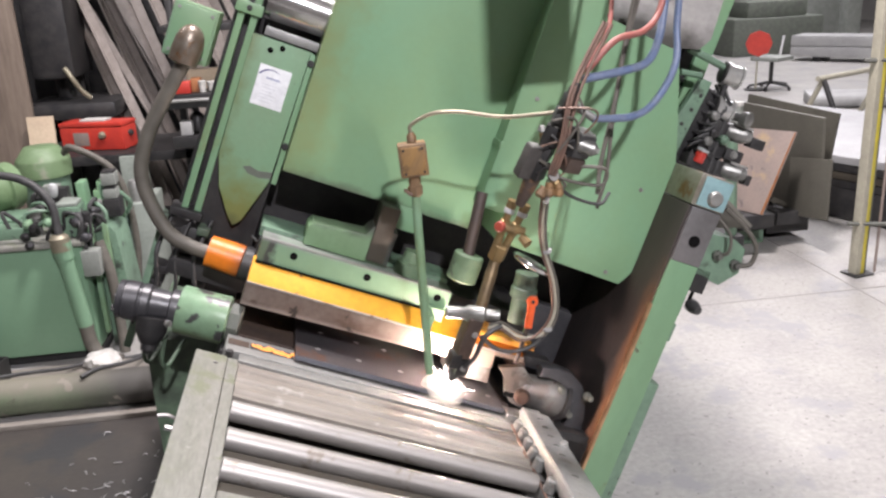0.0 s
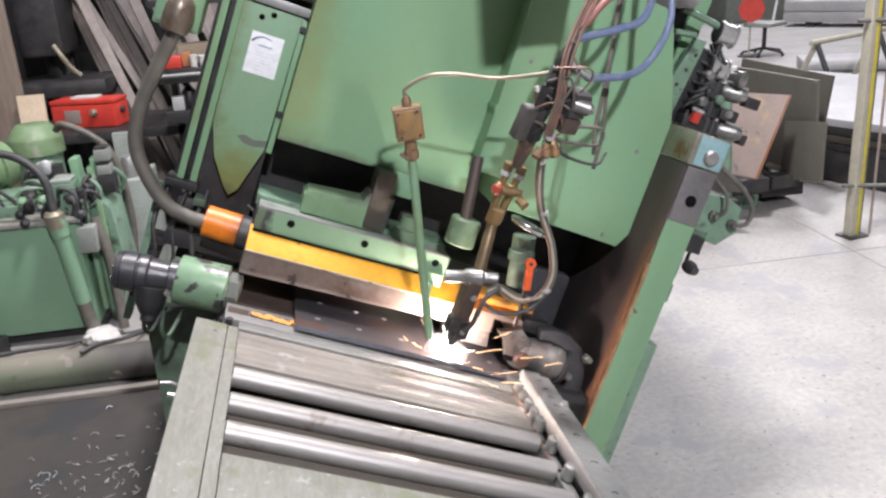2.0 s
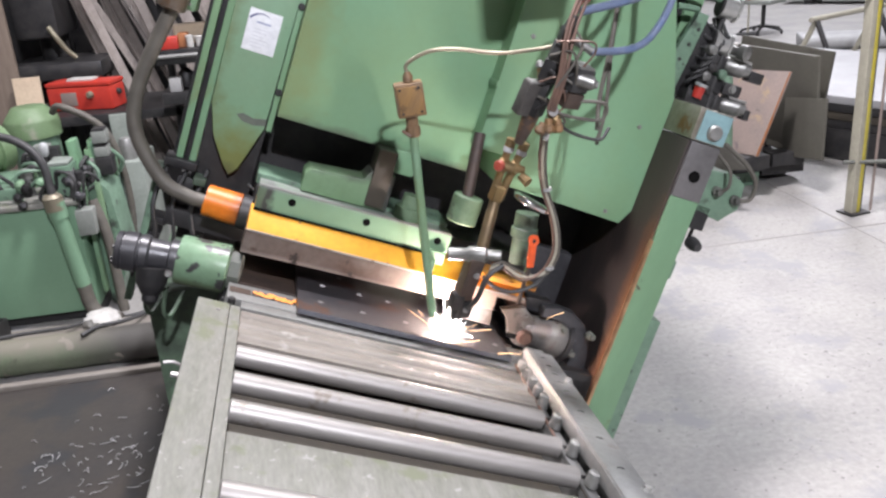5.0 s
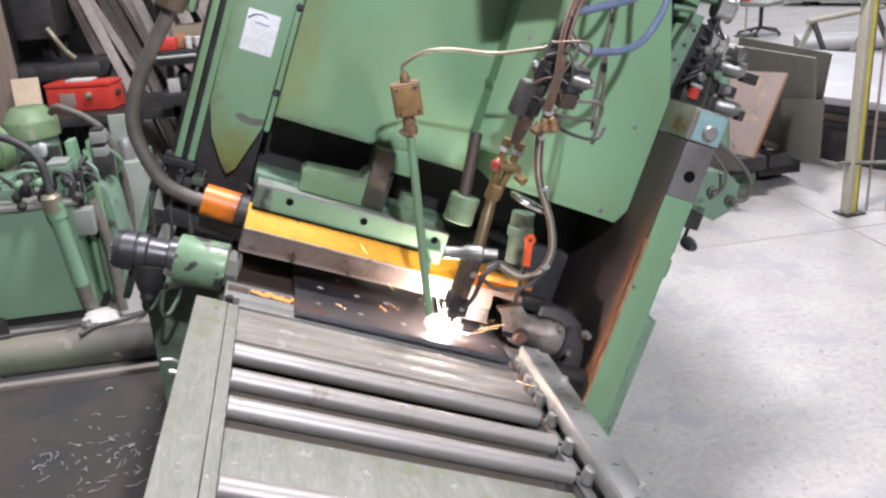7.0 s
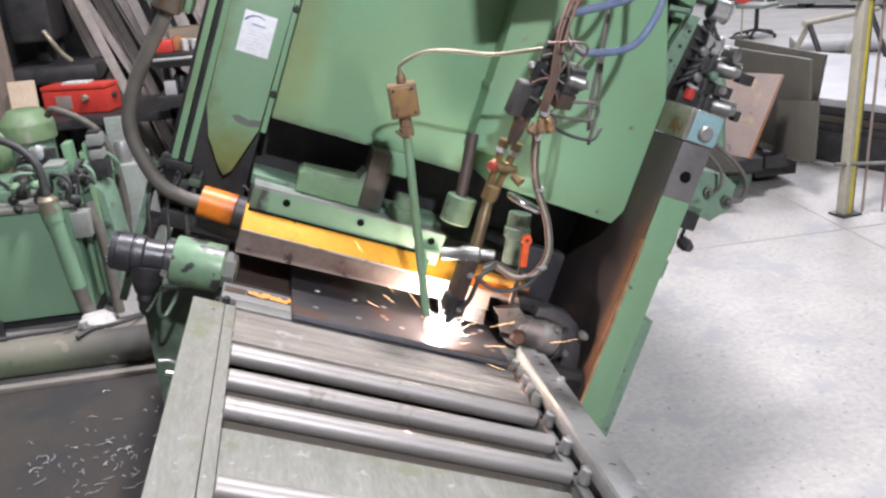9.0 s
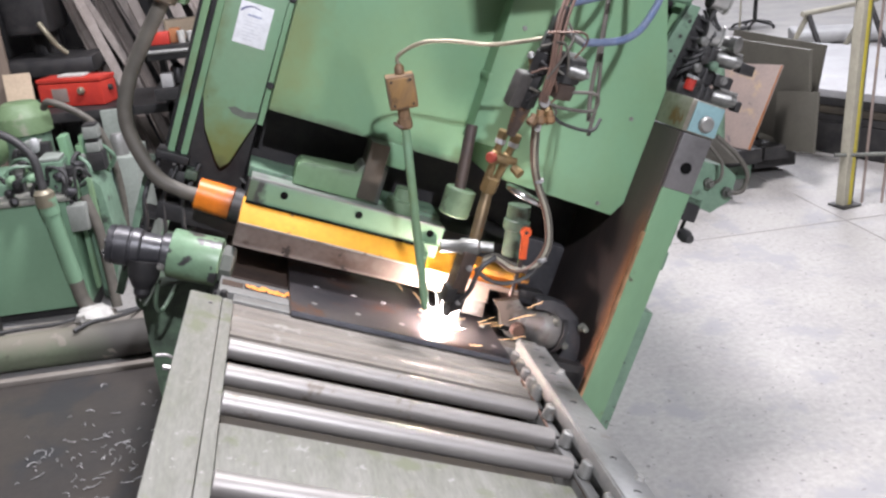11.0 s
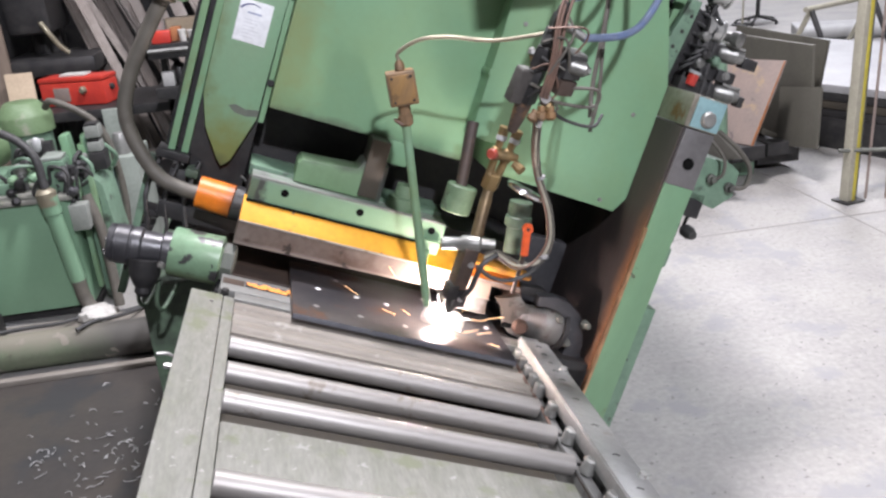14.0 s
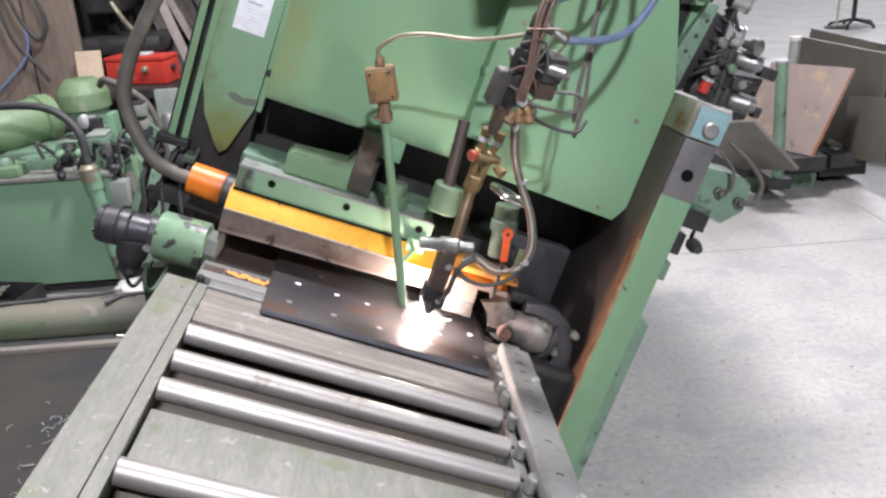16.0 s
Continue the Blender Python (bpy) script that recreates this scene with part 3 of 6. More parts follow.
        pbox("valve_block", t, (DARK, MOTOR, DARK, RUBBER, GREEN_OILY_SHADED)[i % 5], x - w / 2, x + w / 2, y, 0.58, z - h / 2, z + h / 2, bevel=0.004)
    for x, r in ((-1.085, 0.007), (-1.03, 0.006), (-0.975, 0.008)):
        ptube("hose", t, RUBBER, [(x, 0.50, 0.23), (x - 0.015, 0.43, 0.12), (x + 0.01, 0.43, 0.02), (x + 0.005, 0.46, -0.12)], r)
    pbox("lower_post", t, GREEN_OLD, -1.120, -1.098, 0.47, 0.52, -0.22, 0.22, bevel=0.003)
    for i in range(4):
        pcyl("rod", t, STEEL_DULL, (-0.93 + i * 0.02, 0.60, 0.25 - i * 0.02), (-0.80 + i * 0.02, 0.46, 0.20 - i * 0.012), 0.004, 8)
    # clamp beam with three counterbored holes, blocks on top of it
    b = prism(B(), [(-0.825, 0.222), (-0.255, 0.222), (-0.255, 0.288), (-0.825, 0.288)], 0.243, 0.34, 0.004)
    c = part("clamp_beam", b, BEAM, t, "green clamp beam with three bolt holes")
    for x in (-0.728, -0.511, -0.294):
        part("bolt_hole", lathe(B(), (x, 0.2415, 0.263), (x, 0.25, 0.263), [(0, 0.011), (0.1, 0.0085), (1, 0.008)], 18), HOLE, c)
    pbox("worn_edge", c, STEEL_DULL, -0.824, -0.256, 0.2445, 0.268, 0.2885, 0.2905, bevel=0.0008, label="paint worn off along the top edge")
    b = prism(B(), [(-0.71, 0.290), (-0.455, 0.290), (-0.455, 0.40), (-0.53, 0.40), (-0.545, 0.372), (-0.70, 0.360), (-0.712, 0.345)], 0.30, 0.40, 0.008)
    part("clamp_block", b, BLOCK, c, "green casting with dark scuffed edge")
    pbox("pusher", t, APRON, -0.525, -0.47, 0.29, 0.40, 0.30, 0.47)
    pbox("stop_tab", t, GREEN, -0.47, -0.395, 0.375, 0.39, 0.40, 0.47)
    pbox("ledge", t, GREEN_OLD, -0.835, -0.255, 0.34, 0.50, 0.270, 0.300)
    for x, y in ((-0.385, 0.32),):
        part("bolt_collar", lathe(B(), (x, y, 0.285), (x, y, 0.36), [(0, 0.045), (0.5, 0.045), (0.55, 0.032), (1, 0.030)], 24), BLOCK2, t)
    # plunger with rod
    part("plunger", lathe(B(), (-0.258, 0.2, 0.345), (-0.258, 0.2, 0.425), [(0, 0.040), (0.05, 0.044), (0.95, 0.044), (1, 0.040)], 28), BLOCK2, t, "green cylinder on a bright rod")
    pcyl("plunger_rod", t, BURNT, (-0.262, 0.2, 0.42), (-0.275, 0.24, 0.60), 0.017)
    # second adjusting cylinder with bright wheel
    part("adjuster", lathe(B(), (-0.075, 0.13, 0.29), (-0.10, 0.13, 0.435), [(0, 0.030), (0.5, 0.030), (0.52, 0.038), (0.7, 0.038), (0.72, 0.033), (1, 0.033)], 24), GREEN_OILY_SHADED, t, "oily green adjusting cylinder")
    b = B()
    ring = [(-0.128 + 0.047 * math.cos(a), 0.05 + 0.040 * math.sin(a), 0.478 - 0.010 * math.cos(a)) for a in [i * math.pi / 8 for i in range(17)]]
    tube(b, ring, 0.0095, 10, 4)
    cyl(b, (-0.17, 0.05, 0.478), (-0.095, 0.05, 0.478), 0.004, 8)
    part("hand_wheel", b, CHROME, t, "small bright hand wheel")
    # yellow strip and the blade under it
    part("warning_strip", drawn(B(), [(0.196, 0.172), (0.2425, 0.2195), (0.30, 0.2195), (0.30, 0.172)], -0.832, 0.005), YELLOW, t, "yellow painted strip above the blade")
    pbox("strip_lip", t, STEEL, -0.832, 0.008, 0.1935, 0.202, 0.1675, 0.172, bevel=0.001)
    # Black strip painted as the shaded gap under the clamp beam.
    pbox("strip_gap_shade", t, HOLE, -0.826, -0.256, 0.2385, 0.2415, 0.2175, 0.2245, bevel=0)
    b = prism(B(), [(-0.832, 0.102), (-0.074, 0.111), (-0.079, 0.155), (0.012, 0.155), (0.012, 0.167), (-0.832, 0.167)], 0.196, 0.30, 0.003)
    part("blade", b, BLADE, t, "worn steel blade, painted paler where the arc lights it")
    part("blade_tip", prism(B(), [(-0.205, 0.062), (-0.068, 0.062), (-0.076, 0.110), (-0.205, 0.110)], 0.201, 0.29, 0.003), DUSTY_STEEL, t, "pale worn lower tip of the blade")
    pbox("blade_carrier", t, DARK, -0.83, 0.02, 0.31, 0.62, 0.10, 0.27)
    pbox("yellow_tab", t, TAB, -0.15, 0.02, 0.17, 0.224, 0.205, 0.222, label="yellow guard tab")
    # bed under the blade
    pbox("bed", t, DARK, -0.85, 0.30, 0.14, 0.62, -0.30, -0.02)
    pbox("bed_plate", t, BURNT, -0.84, 0.02, 0.20, 0.60, -0.02, 0.016)
    # right column: burnt inner side, green front edge, bright head
    pbox("column", t, COLUMN, 0.292, 0.385, 0.122, 0.95, -0.75, 0.60, label="green column, scorched on its inner side")
    pbox("column_lining", t, LINING, 0.283, 0.292, 0.126, 0.95, -0.75, 0.765, label="scorched brown inner side, arc glow painted at its front edge")
    pbox("column_edge", t, ARC_EDGE, 0.2795, 0.2905, 0.1125, 0.1255, -0.30, 0.46, label="bare edge coloured with the arc's orange glow", bevel=0.0045)
    pbox("column_face", t, FACE, 0.292, 0.386, 0.1195, 0.60, 0.60, 0.765, label="bare grey steel upper part")
    part("column_hole", cyl(B(), (0.338, 0.116, 0.669), (0.338, 0.13, 0.669), 0.017, 22), HOLE, t)
    pbox("column_head", t, HEADSTEEL, 0.283, 0.39, 0.122, 0.33, 0.768, 0.862, label="bare steel head block", bevel=0.005)
    pbox("head_face", t, BLUEPAINT, 0.298, 0.388, 0.1185, 0.122, 0.772, 0.858, label="pale blue painted face", bevel=0.001)
    part("head_bolt", lathe(B(), (0.346, 0.119, 0.803), (0.346, 0.105, 0.803), [(0, 0.024), (0.6, 0.023), (1, 0.018)], 20), STEEL_DULL, t)
    pbox("column_foot", t, GREEN_OLD, 0.385, 0.425, 0.135, 0.75, -0.75, 0.222, label="green foot beside the column")
    pbox("rear_body", t, GREEN_OLD, -0.30, 0.20, 0.80, 1.4, 0.3, 1.9)


machine()


def pedestal():
    t = thing("machine_pedestal", "green welded pedestal under the leaning machine", "pedestal", HALL)
    # Dark green here carries the shade the table throws on the pedestal.
    pbox("body", t, GREEN_OILY_SHADED, -1.075, -0.2, 0.52, 1.3, 0.0, 0.74)
    pbox("foot_plate", t, DARK, -1.12, -0.1, 0.46, 1.36, 0.004, 0.03)
    return t


pedestal()


def drive():
    t = thing("hydraulic_motor", "black hydraulic motor on a green bearing housing", "motor")
    a, b = Vector((-0.985, 0.235, 0.028)), Vector((-0.845, 0.225, 0.034))
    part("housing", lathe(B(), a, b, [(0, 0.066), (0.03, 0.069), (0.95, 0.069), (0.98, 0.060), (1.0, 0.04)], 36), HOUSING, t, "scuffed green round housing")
    c, d = Vector((-1.15, 0.245, 0.010)), Vector((-0.985, 0.235, 0.028))
    part("motor_body", lathe(B(), c, d, [(0, 0.042), (0.02, 0.052), (0.10, 0.054), (0.11, 0.051), (0.13, 0.051), (0.14, 0.055), (0.34, 0.055), (0.36, 0.050), (0.38, 0.050), (0.40, 0.054), (0.52, 0.053), (0.56, 0.046), (0.85, 0.043), (0.88, 0.052), (1, 0.052)], 32), MOTOR, t, "black ribbed motor body")
    for i in range(7):
        k = 2 * math.pi * i / 7
        part("bolt", hexbolt(B(), c + Vector((0.001, 0.036 * math.cos(k), 0.036 * math.sin(k))), (-1, 0, -0.1), 0.006, 0.008), DARK, t)
    part("port_cone", lathe(B(), (-1.045, 0.215, -0.005), (-1.030, 0.195, -0.105), [(0, 0.045), (0.4, 0.042), (0.7, 0.027), (0.75, 0.022), (0.9, 0.022), (1, 0.012)], 18), DARK, t, "black port housing")
    part("port_screw", hexbolt(B(), (-1.0, 0.18, 0.0), (0.1, -1, 0.1), 0.008, 0.008), CHROME, t)
    for x in (-1.05, -1.0):
        ptube("hose", t, GREEN_OILY_SHADED, [(x, 0.24, -0.07), (x + 0.01, 0.25, -0.14), (x + 0.03, 0.28, -0.16), (x + 0.05, 0.34, -0.10)], 0.006)
    part("end_block", lathe(B(), (-0.847, 0.225, 0.034), (-0.812, 0.222, 0.036), [(0, 0.052), (0.2, 0.056), (0.9, 0.054), (1, 0.045)], 8), SOOT, t, "worn grey end block")


drive()


def conduit():
    t = thing("flexible_conduit", "thick grey flexible conduit with orange sleeve", "conduit")
    pts = [(-1.16, 0.40, 0.70), (-1.19, 0.40, 0.554), (-1.206, 0.40, 0.441), (-1.199, 0.40, 0.342), (-1.156, 0.395, 0.265), (-1.078, 0.38, 0.192), (-1.006, 0.37, 0.172), (-0.94, 0.36, 0.172)]
    ptube("conduit", t, HOSE_GREY, pts, 0.021, "ribbed grey conduit", 14, 0.02, 14)
    part("sleeve", lathe(B(), (-0.958, 0.36, 0.178), (-0.855, 0.352, 0.174), [(0, 0.030), (0.01, 0.046), (0.96, 0.049), (1, 0.043)], 32), ORANGE, t, "orange painted sleeve")
    part("sleeve_collar", lathe(B(), (-0.857, 0.352, 0.174), (-0.825, 0.35, 0.172), [(0, 0.051), (0.9, 0.051), (1, 0.046)], 32), DARK, t)
    pbox("terminal_box", t, GREEN_WORN, -1.235, -1.11, 0.42, 0.55, 0.672, 0.83, label="green terminal box", bevel=0.006)
    part("gland", lathe(B(), (-1.170, 0.385, 0.662), (-1.162, 0.385, 0.775), [(0, 0.026), (0.05, 0.039), (0.35, 0.041), (0.60, 0.040), (0.78, 0.035), (0.91, 0.025), (1, 0.010)], 28), GLAND, t, "rusty domed gland")
    pbox("box_lid", t, GREEN, -1.228, -1.117, 0.414, 0.42, 0.680, 0.822, bevel=0.002)
    for x, z in ((-1.218, 0.69), (-1.127, 0.69), (-1.218, 0.81), (-1.127, 0.81)):
        part("screw", cyl(B(), (x, 0.414, z), (x, 0.411, z), 0.005, 10), STEEL_DULL, t)


conduit()


# ---- roller table ----
def roller_table():
    t = thing("roller_table", "grey steel roller table leaning with the machine", "roller table")
    pbox("left_rail", t, GREEN_GREY, -0.909, -0.828, -1.25, 0.005, -0.09, 0.022, label="wide grey-green side rail", bevel=0.004)
    pbox("inner_rail", t, GREEN_GREY, -0.8265, -0.800, -1.25, 0.003, -0.09, 0.020, bevel=0.002)
    part("rail_bolt", hexbolt(B(), (-0.855, -0.055, 0.022), (0, 0, 1), 0.005, 0.003), STEEL, t)
    p = pbox("cross_plate", t, STEEL_DULL, -0.84, 0.0, 0.055, 0.17, -0.02, 0.020, label="grey cross plate in front of the blade")
    pbox("slot", p, DARK, -0.775, -0.655, 0.100, 0.136, 0.0185, 0.0215, bevel=0)
    pbox("scorched_band", p, BURNT, -0.835, -0.778, 0.098, 0.138, 0.0188, 0.0212, bevel=0)
    part("bolt", lathe(B(), (-0.826, 0.028, 0.012), (-0.826, 0.028, 0.032), [(0, 0.010), (0.8, 0.010), (1, 0.006)], 14), DARK, t)
    pbox("front_strip", t, STEEL_DULL, -0.80, 0.0, 0.002, 0.052, -0.02, 0.019, bevel=0.002)
    # apron sheets under the rollers
    pbox("apron", t, APRON, -0.80, -0.02, -1.25, 0.05, -0.075, -0.062, bevel=0)
    for y in (-0.665, -1.13):
        pbox("cross_sheet", t, GREEN_GREY, -0.795, -0.03, y - 0.10, y + 0.09, -0.03, -0.012, label="dusty sheet between rollers", bevel=0.006)
    pbox("infill_sheet", t, ROLL_OLD, -0.798, -0.02, -0.205, -0.006, -0.02, 0.014, label="dusty brown sheet between the first rollers", bevel=0)
    for i, y in enumerate((-0.035, -0.102, -0.169, -0.252, -0.388, -0.518, -0.81, -0.94)):
        r = 0.0245 if i > 2 else 0.0225
        o = part("roller", lathe(B(), (-0.80, y, 0), (-0.018, y, 0), [(0, r * 0.8), (0.004, r), (0.996, r), (1, r * 0.8)], 28), ROLL if i > 2 else ROLL_OLD, t)
        part("axle", cyl(B(), (-0.83, y, 0), (0.02, y, 0), 0.009, 12), DARK, o)
    # right side guide: rounded flat bar with small guide rollers under it
    pbox("right_rail", t, GUIDE, -0.018, 0.010, -1.25, 0.05, -0.004, 0.005, label="flat grey inner rail", bevel=0.002)
    pbox("rail_web", t, STEEL_DULL, -0.016, -0.010, -1.25, 0.05, -0.09, -0.004, bevel=0.001)
    g = pbox("side_guide", t, GUIDE, 0.004, 0.088, -1.25, 0.055, 0.050, 0.068, label="grey guide bar with rounded edges", bevel=0.007)
    pbox("guide_lip", g, GUIDE, 0.001, 0.012, -1.25, 0.05, 0.030, 0.064, bevel=0.005)
    for i in range(9):
        y = 0.015 - 0.052 * i if i < 5 else -0.30 - 0.13 * (i - 5)
        r = part("guide_roller", lathe(B(), (-0.004, y, 0.008), (-0.002, y, 0.046), [(0, 0.013), (0.08, 0.0165), (0.9, 0.0165), (1, 0.013)], 20), STEEL_DULL, g)
        arc_line = [(0.045 + 0.010 * math.cos(a), y - 0.012 + 0.010 * math.sin(a), 0.0684) for a in (0.5, 1.0, 1.5, 2.0, 2.5)]
        part("stamped_mark", tube(B(), arc_line, 0.0016, 6, 3), DARK, g)
    for y in (-0.125, -0.640):
        part("bolt", hexbolt(B(), (0.076, y, 0.068), (0, 0, 1), 0.009, 0.009), GAUGE, g)
    part("guide_nose", prism(B(), [(0.004, 0.050), (0.070, 0.050), (0.062, 0.068), (0.010, 0.068)], 0.055, 0.070, 0.003), GUIDE, g)
    pbox("guide_web", t, STEEL_DULL, 0.060, 0.084, -1.25, 0.03, -0.12, 0.050, bevel=0.002)
    # Thin copper-toned line along the edge of the inner rail.
    ptube("copper_toned_line", t, WIRE, [(-0.018, 0.03, 0.022), (-0.020, -0.10, 0.018), (-0.016, -0.22, 0.012), (-0.014, -0.42, 0.0), (-0.012, -0.70, -0.01)], 0.004)
    # upright legs under the leaning table
    for x, y, h in ((-0.86, -0.30, 0.74), (-0.86, -1.15, 0.74), (0.06, -1.15, 0.40), (0.03, 0.0, 0.40)):
        at = MACH @ Vector((x, y, -0.085))
        inv = MACH.inverted()
        part("leg", cyl(B(), inv @ at, inv @ Vector((at.x, at.y, 0.004)), 0.03, 16), GREEN_OLD, t)
    part("clamp_handle", tube(B(), [(-0.905, -0.225, -0.066), (-0.925, -0.228, -0.060), (-0.948, -0.232, -0.064)], 0.0042), STEEL, t, "bright clamp handle")
    part("clamp_nut", hexbolt(B(), (-0.908, -0.245, -0.082), (-1, 0, 0), 0.007, 0.018), STEEL, t)


roller_table()


def work_plate():
    t = thing("steel_plate", "dark mill-scale steel plate with punched marks", "plate", MACH @ pose(0, 0.085, 0))
    part("slab", box(B(), -0.655, -0.035, 0.0, 0.42, 0.026, 0.042, bevel=0.0015), MILL, t)
    part("cut_edge", box(B(), -0.6545, -0.0355, -0.0012, 0.0, 0.0275, 0.0412, bevel=0.0006), EDGE, t, "blue-grey cut edge")
    for x, y in ((-0.578, 0.224), (-0.467, 0.224), (-0.378, 0.222), (-0.07, 0.216), (-0.59, 0.085), (-0.469, 0.08), (-0.343, 0.08), (-0.07, 0.07), (-0.20, 0.075), (-0.52, 0.33), (-0.25, 0.34)):
        part("punch_mark", lathe(B(), (x, y, 0.0415), (x, y, 0.0428), [(0, 0.0085), (0.7, 0.0085), (1, 0.004)], 14), PAPER if y > 0.2 and y < 0.3 else STEEL, t, "bright disc at a punched mark")
    return t


plate = work_plate()


# ---- torch, valves and hoses ----
def torch():
    t = thing("cutting_torch", "brass gas cutting torch on a tubular holder", "torch")
    ax = [Vector((-0.215, 0.075, 0.12)), Vector((-0.222, 0.035, 0.315)), Vector((-0.226, 0.062, 0.47)), Vector((-0.225, 0.02, 0.63))]
    part("barrel", lathe(B(), ax[1] - Vector((0, 0, 0.02)), ax[2], [(0, 0.0165), (0.75, 0.0165), (0.78, 0.015), (1, 0.015)], 20), BRASS_DULL, t, "brass torch barrel")
    part("nut", lathe(B(), ax[2] - Vector((0, 0, 0.012)), ax[2] + Vector((0, -0.008, 0.034)), [(0, 0.020), (0.1, 0.0235), (0.9, 0.0235), (1, 0.019)], 6), BRASS, t)
    part("lower_barrel", lathe(B(), ax[1], Vector((-0.218, 0.085, 0.085)), [(0, 0.019), (0.35, 0.019), (0.38, 0.014), (0.75, 0.014), (0.78, 0.018), (0.9, 0.018), (1, 0.009)], 14), DARK, t, "sooty torch head")
    tilt = Matrix.Translation((-0.228, 0.045, 0.225)) @ Euler((radians(12), radians(-6), radians(14))).to_matrix().to_4x4()
    pbox("nozzle_bracket", t, BURNT, -0.022, 0.020, -0.020, 0.022, -0.055, 0.075, m=tilt, bevel=0.004)
    pbox("bracket_jaw", t, DARK, -0.036, -0.004, -0.024, 0.012, -0.085, -0.040, m=tilt, bevel=0.005)
    pbox("bracket_jaw", t, DARK, -0.004, 0.034, -0.018, 0.020, -0.115, -0.060, m=tilt, bevel=0.006)
    part("jaw_bolt", hexbolt(B(), tilt @ Vector((0.006, -0.022, 0.03)), (0, -1, 0.1), 0.007, 0.008), STEEL_DULL, t)
    part("jaw_bolt", hexbolt(B(), tilt @ Vector((0.012, -0.020, -0.085)), (0, -1, 0.1), 0.006, 0.008), STEEL_DULL, t)
    part("holder", lathe(B(), (-0.310, 0.045, 0.284), (-0.172, 0.02, 0.322), [(0, 0.013), (0.02, 0.0175), (0.35, 0.0175), (0.4, 0.023), (0.7, 0.023), (0.75, 0.016), (1, 0.016)], 22), NOSE, t, "bright tubular holder")
    for i, dx in enumerate((-0.012, 0.012)):
        part("valve_stem", lathe(B(), ax[2] + Vector((dx, -0.006, 0.03)), ax[2] + Vector((dx * 1.6, -0.03, 0.16)), [(0, 0.011), (0.3, 0.011), (0.32, 0.0145), (0.55, 0.0145), (0.57, 0.010), (0.8, 0.010), (0.82, 0.0135), (1, 0.0135)], 10), BRASS, t)
        part("white_ring", cyl(B(), ax[2] + Vector((dx * 1.5, -0.028, 0.125)), ax[2] + Vector((dx * 1.55, -0.029, 0.137)), 0.0142, 14), PALEBEAM, t)
    k = Vector((-0.262, 0.021, 0.555))
    part("valve_body", lathe(B(), k, k + Vector((0.075, 0.01, 0.005)), [(0, 0.009), (0.5, 0.013), (1, 0.010)], 12), BRASS, t)
    part("valve_knob", lathe(B(), k + Vector((-0.004, -0.012, 0)), k + Vector((0.010, 0.004, 0)), [(0, 0.011), (0.2, 0.0145), (0.8, 0.0145), (1, 0.01)], 16), KNOB, t, "small red valve knob")
    part("valve_lever", lathe(B(), k + Vector((0.07, 0.0, -0.01)), k + Vector((0.088, -0.02, -0.02)), [(0, 0.012), (1, 0.014)], 8), BRASS, t)
    # orange lever
    b = prism(B(), [(-0.116, 0.40), (-0.098, 0.405), (-0.094, 0.385), (-0.080, 0.318), (-0.098, 0.314), (-0.112, 0.375)], -0.004, 0.008, 0.003)
    part("lever", b, RED_ORANGE, t, "orange lever")
    part("lever_head", cyl(B(), (-0.105, -0.005, 0.390), (-0.105, 0.007, 0.390), 0.0145, 18), RED_ORANGE, t)
    part("lever_eye", cyl(B(), (-0.105, -0.0065, 0.390), (-0.105, 0.0, 0.390), 0.005, 14), DARK, t)
    part("lever_rod", cyl(B(), (-0.088, 0.01, 0.315), (-0.075, 0.03, 0.20), 0.006), BURNT, t)
    # cable bundle looping to the torch head
    for i, off in enumerate((0.0, 0.0085, -0.008)):
        ptube("hose", t, (POSTGREY, HOSE_GREY, WIRE)[i], [(-0.212 + off, -0.09, 0.69), (-0.172 + off, -0.045, 0.60), (-0.122 + off, 0.005, 0.53), (-0.062 + off, 0.01, 0.45), (-0.03 + off, 0.01, 0.37), (-0.045 + off, 0.01, 0.305), (-0.10, 0.01 + off, 0.283 + off), (-0.16, 0.015, 0.298 + off), (-0.19, 0.02, 0.28 + off)], 0.0041, "", 8)
    ptube("hose", t, RUBBER, [(-0.03, 0.015, 0.315), (-0.05, 0.015, 0.272), (-0.10, 0.015, 0.236), (-0.155, 0.015, 0.232), (-0.20, 0.03, 0.25)], 0.006, "", 8)
    ptube("hose", t, RUBBER, [(-0.16, 0.01, 0.30), (-0.195, 0.0, 0.26), (-0.20, 0.01, 0.19), (-0.205, 0.05, 0.14)], 0.007, "", 8)
    for p in ((-0.118, 0.008, 0.535), (-0.035, 0.008, 0.33)):
        part("cable_tie", cyl(B(), p, Vector(p) + Vector((0.004, 0, -0.007)), 0.0135, 12), PALEGREY, t)


torch()


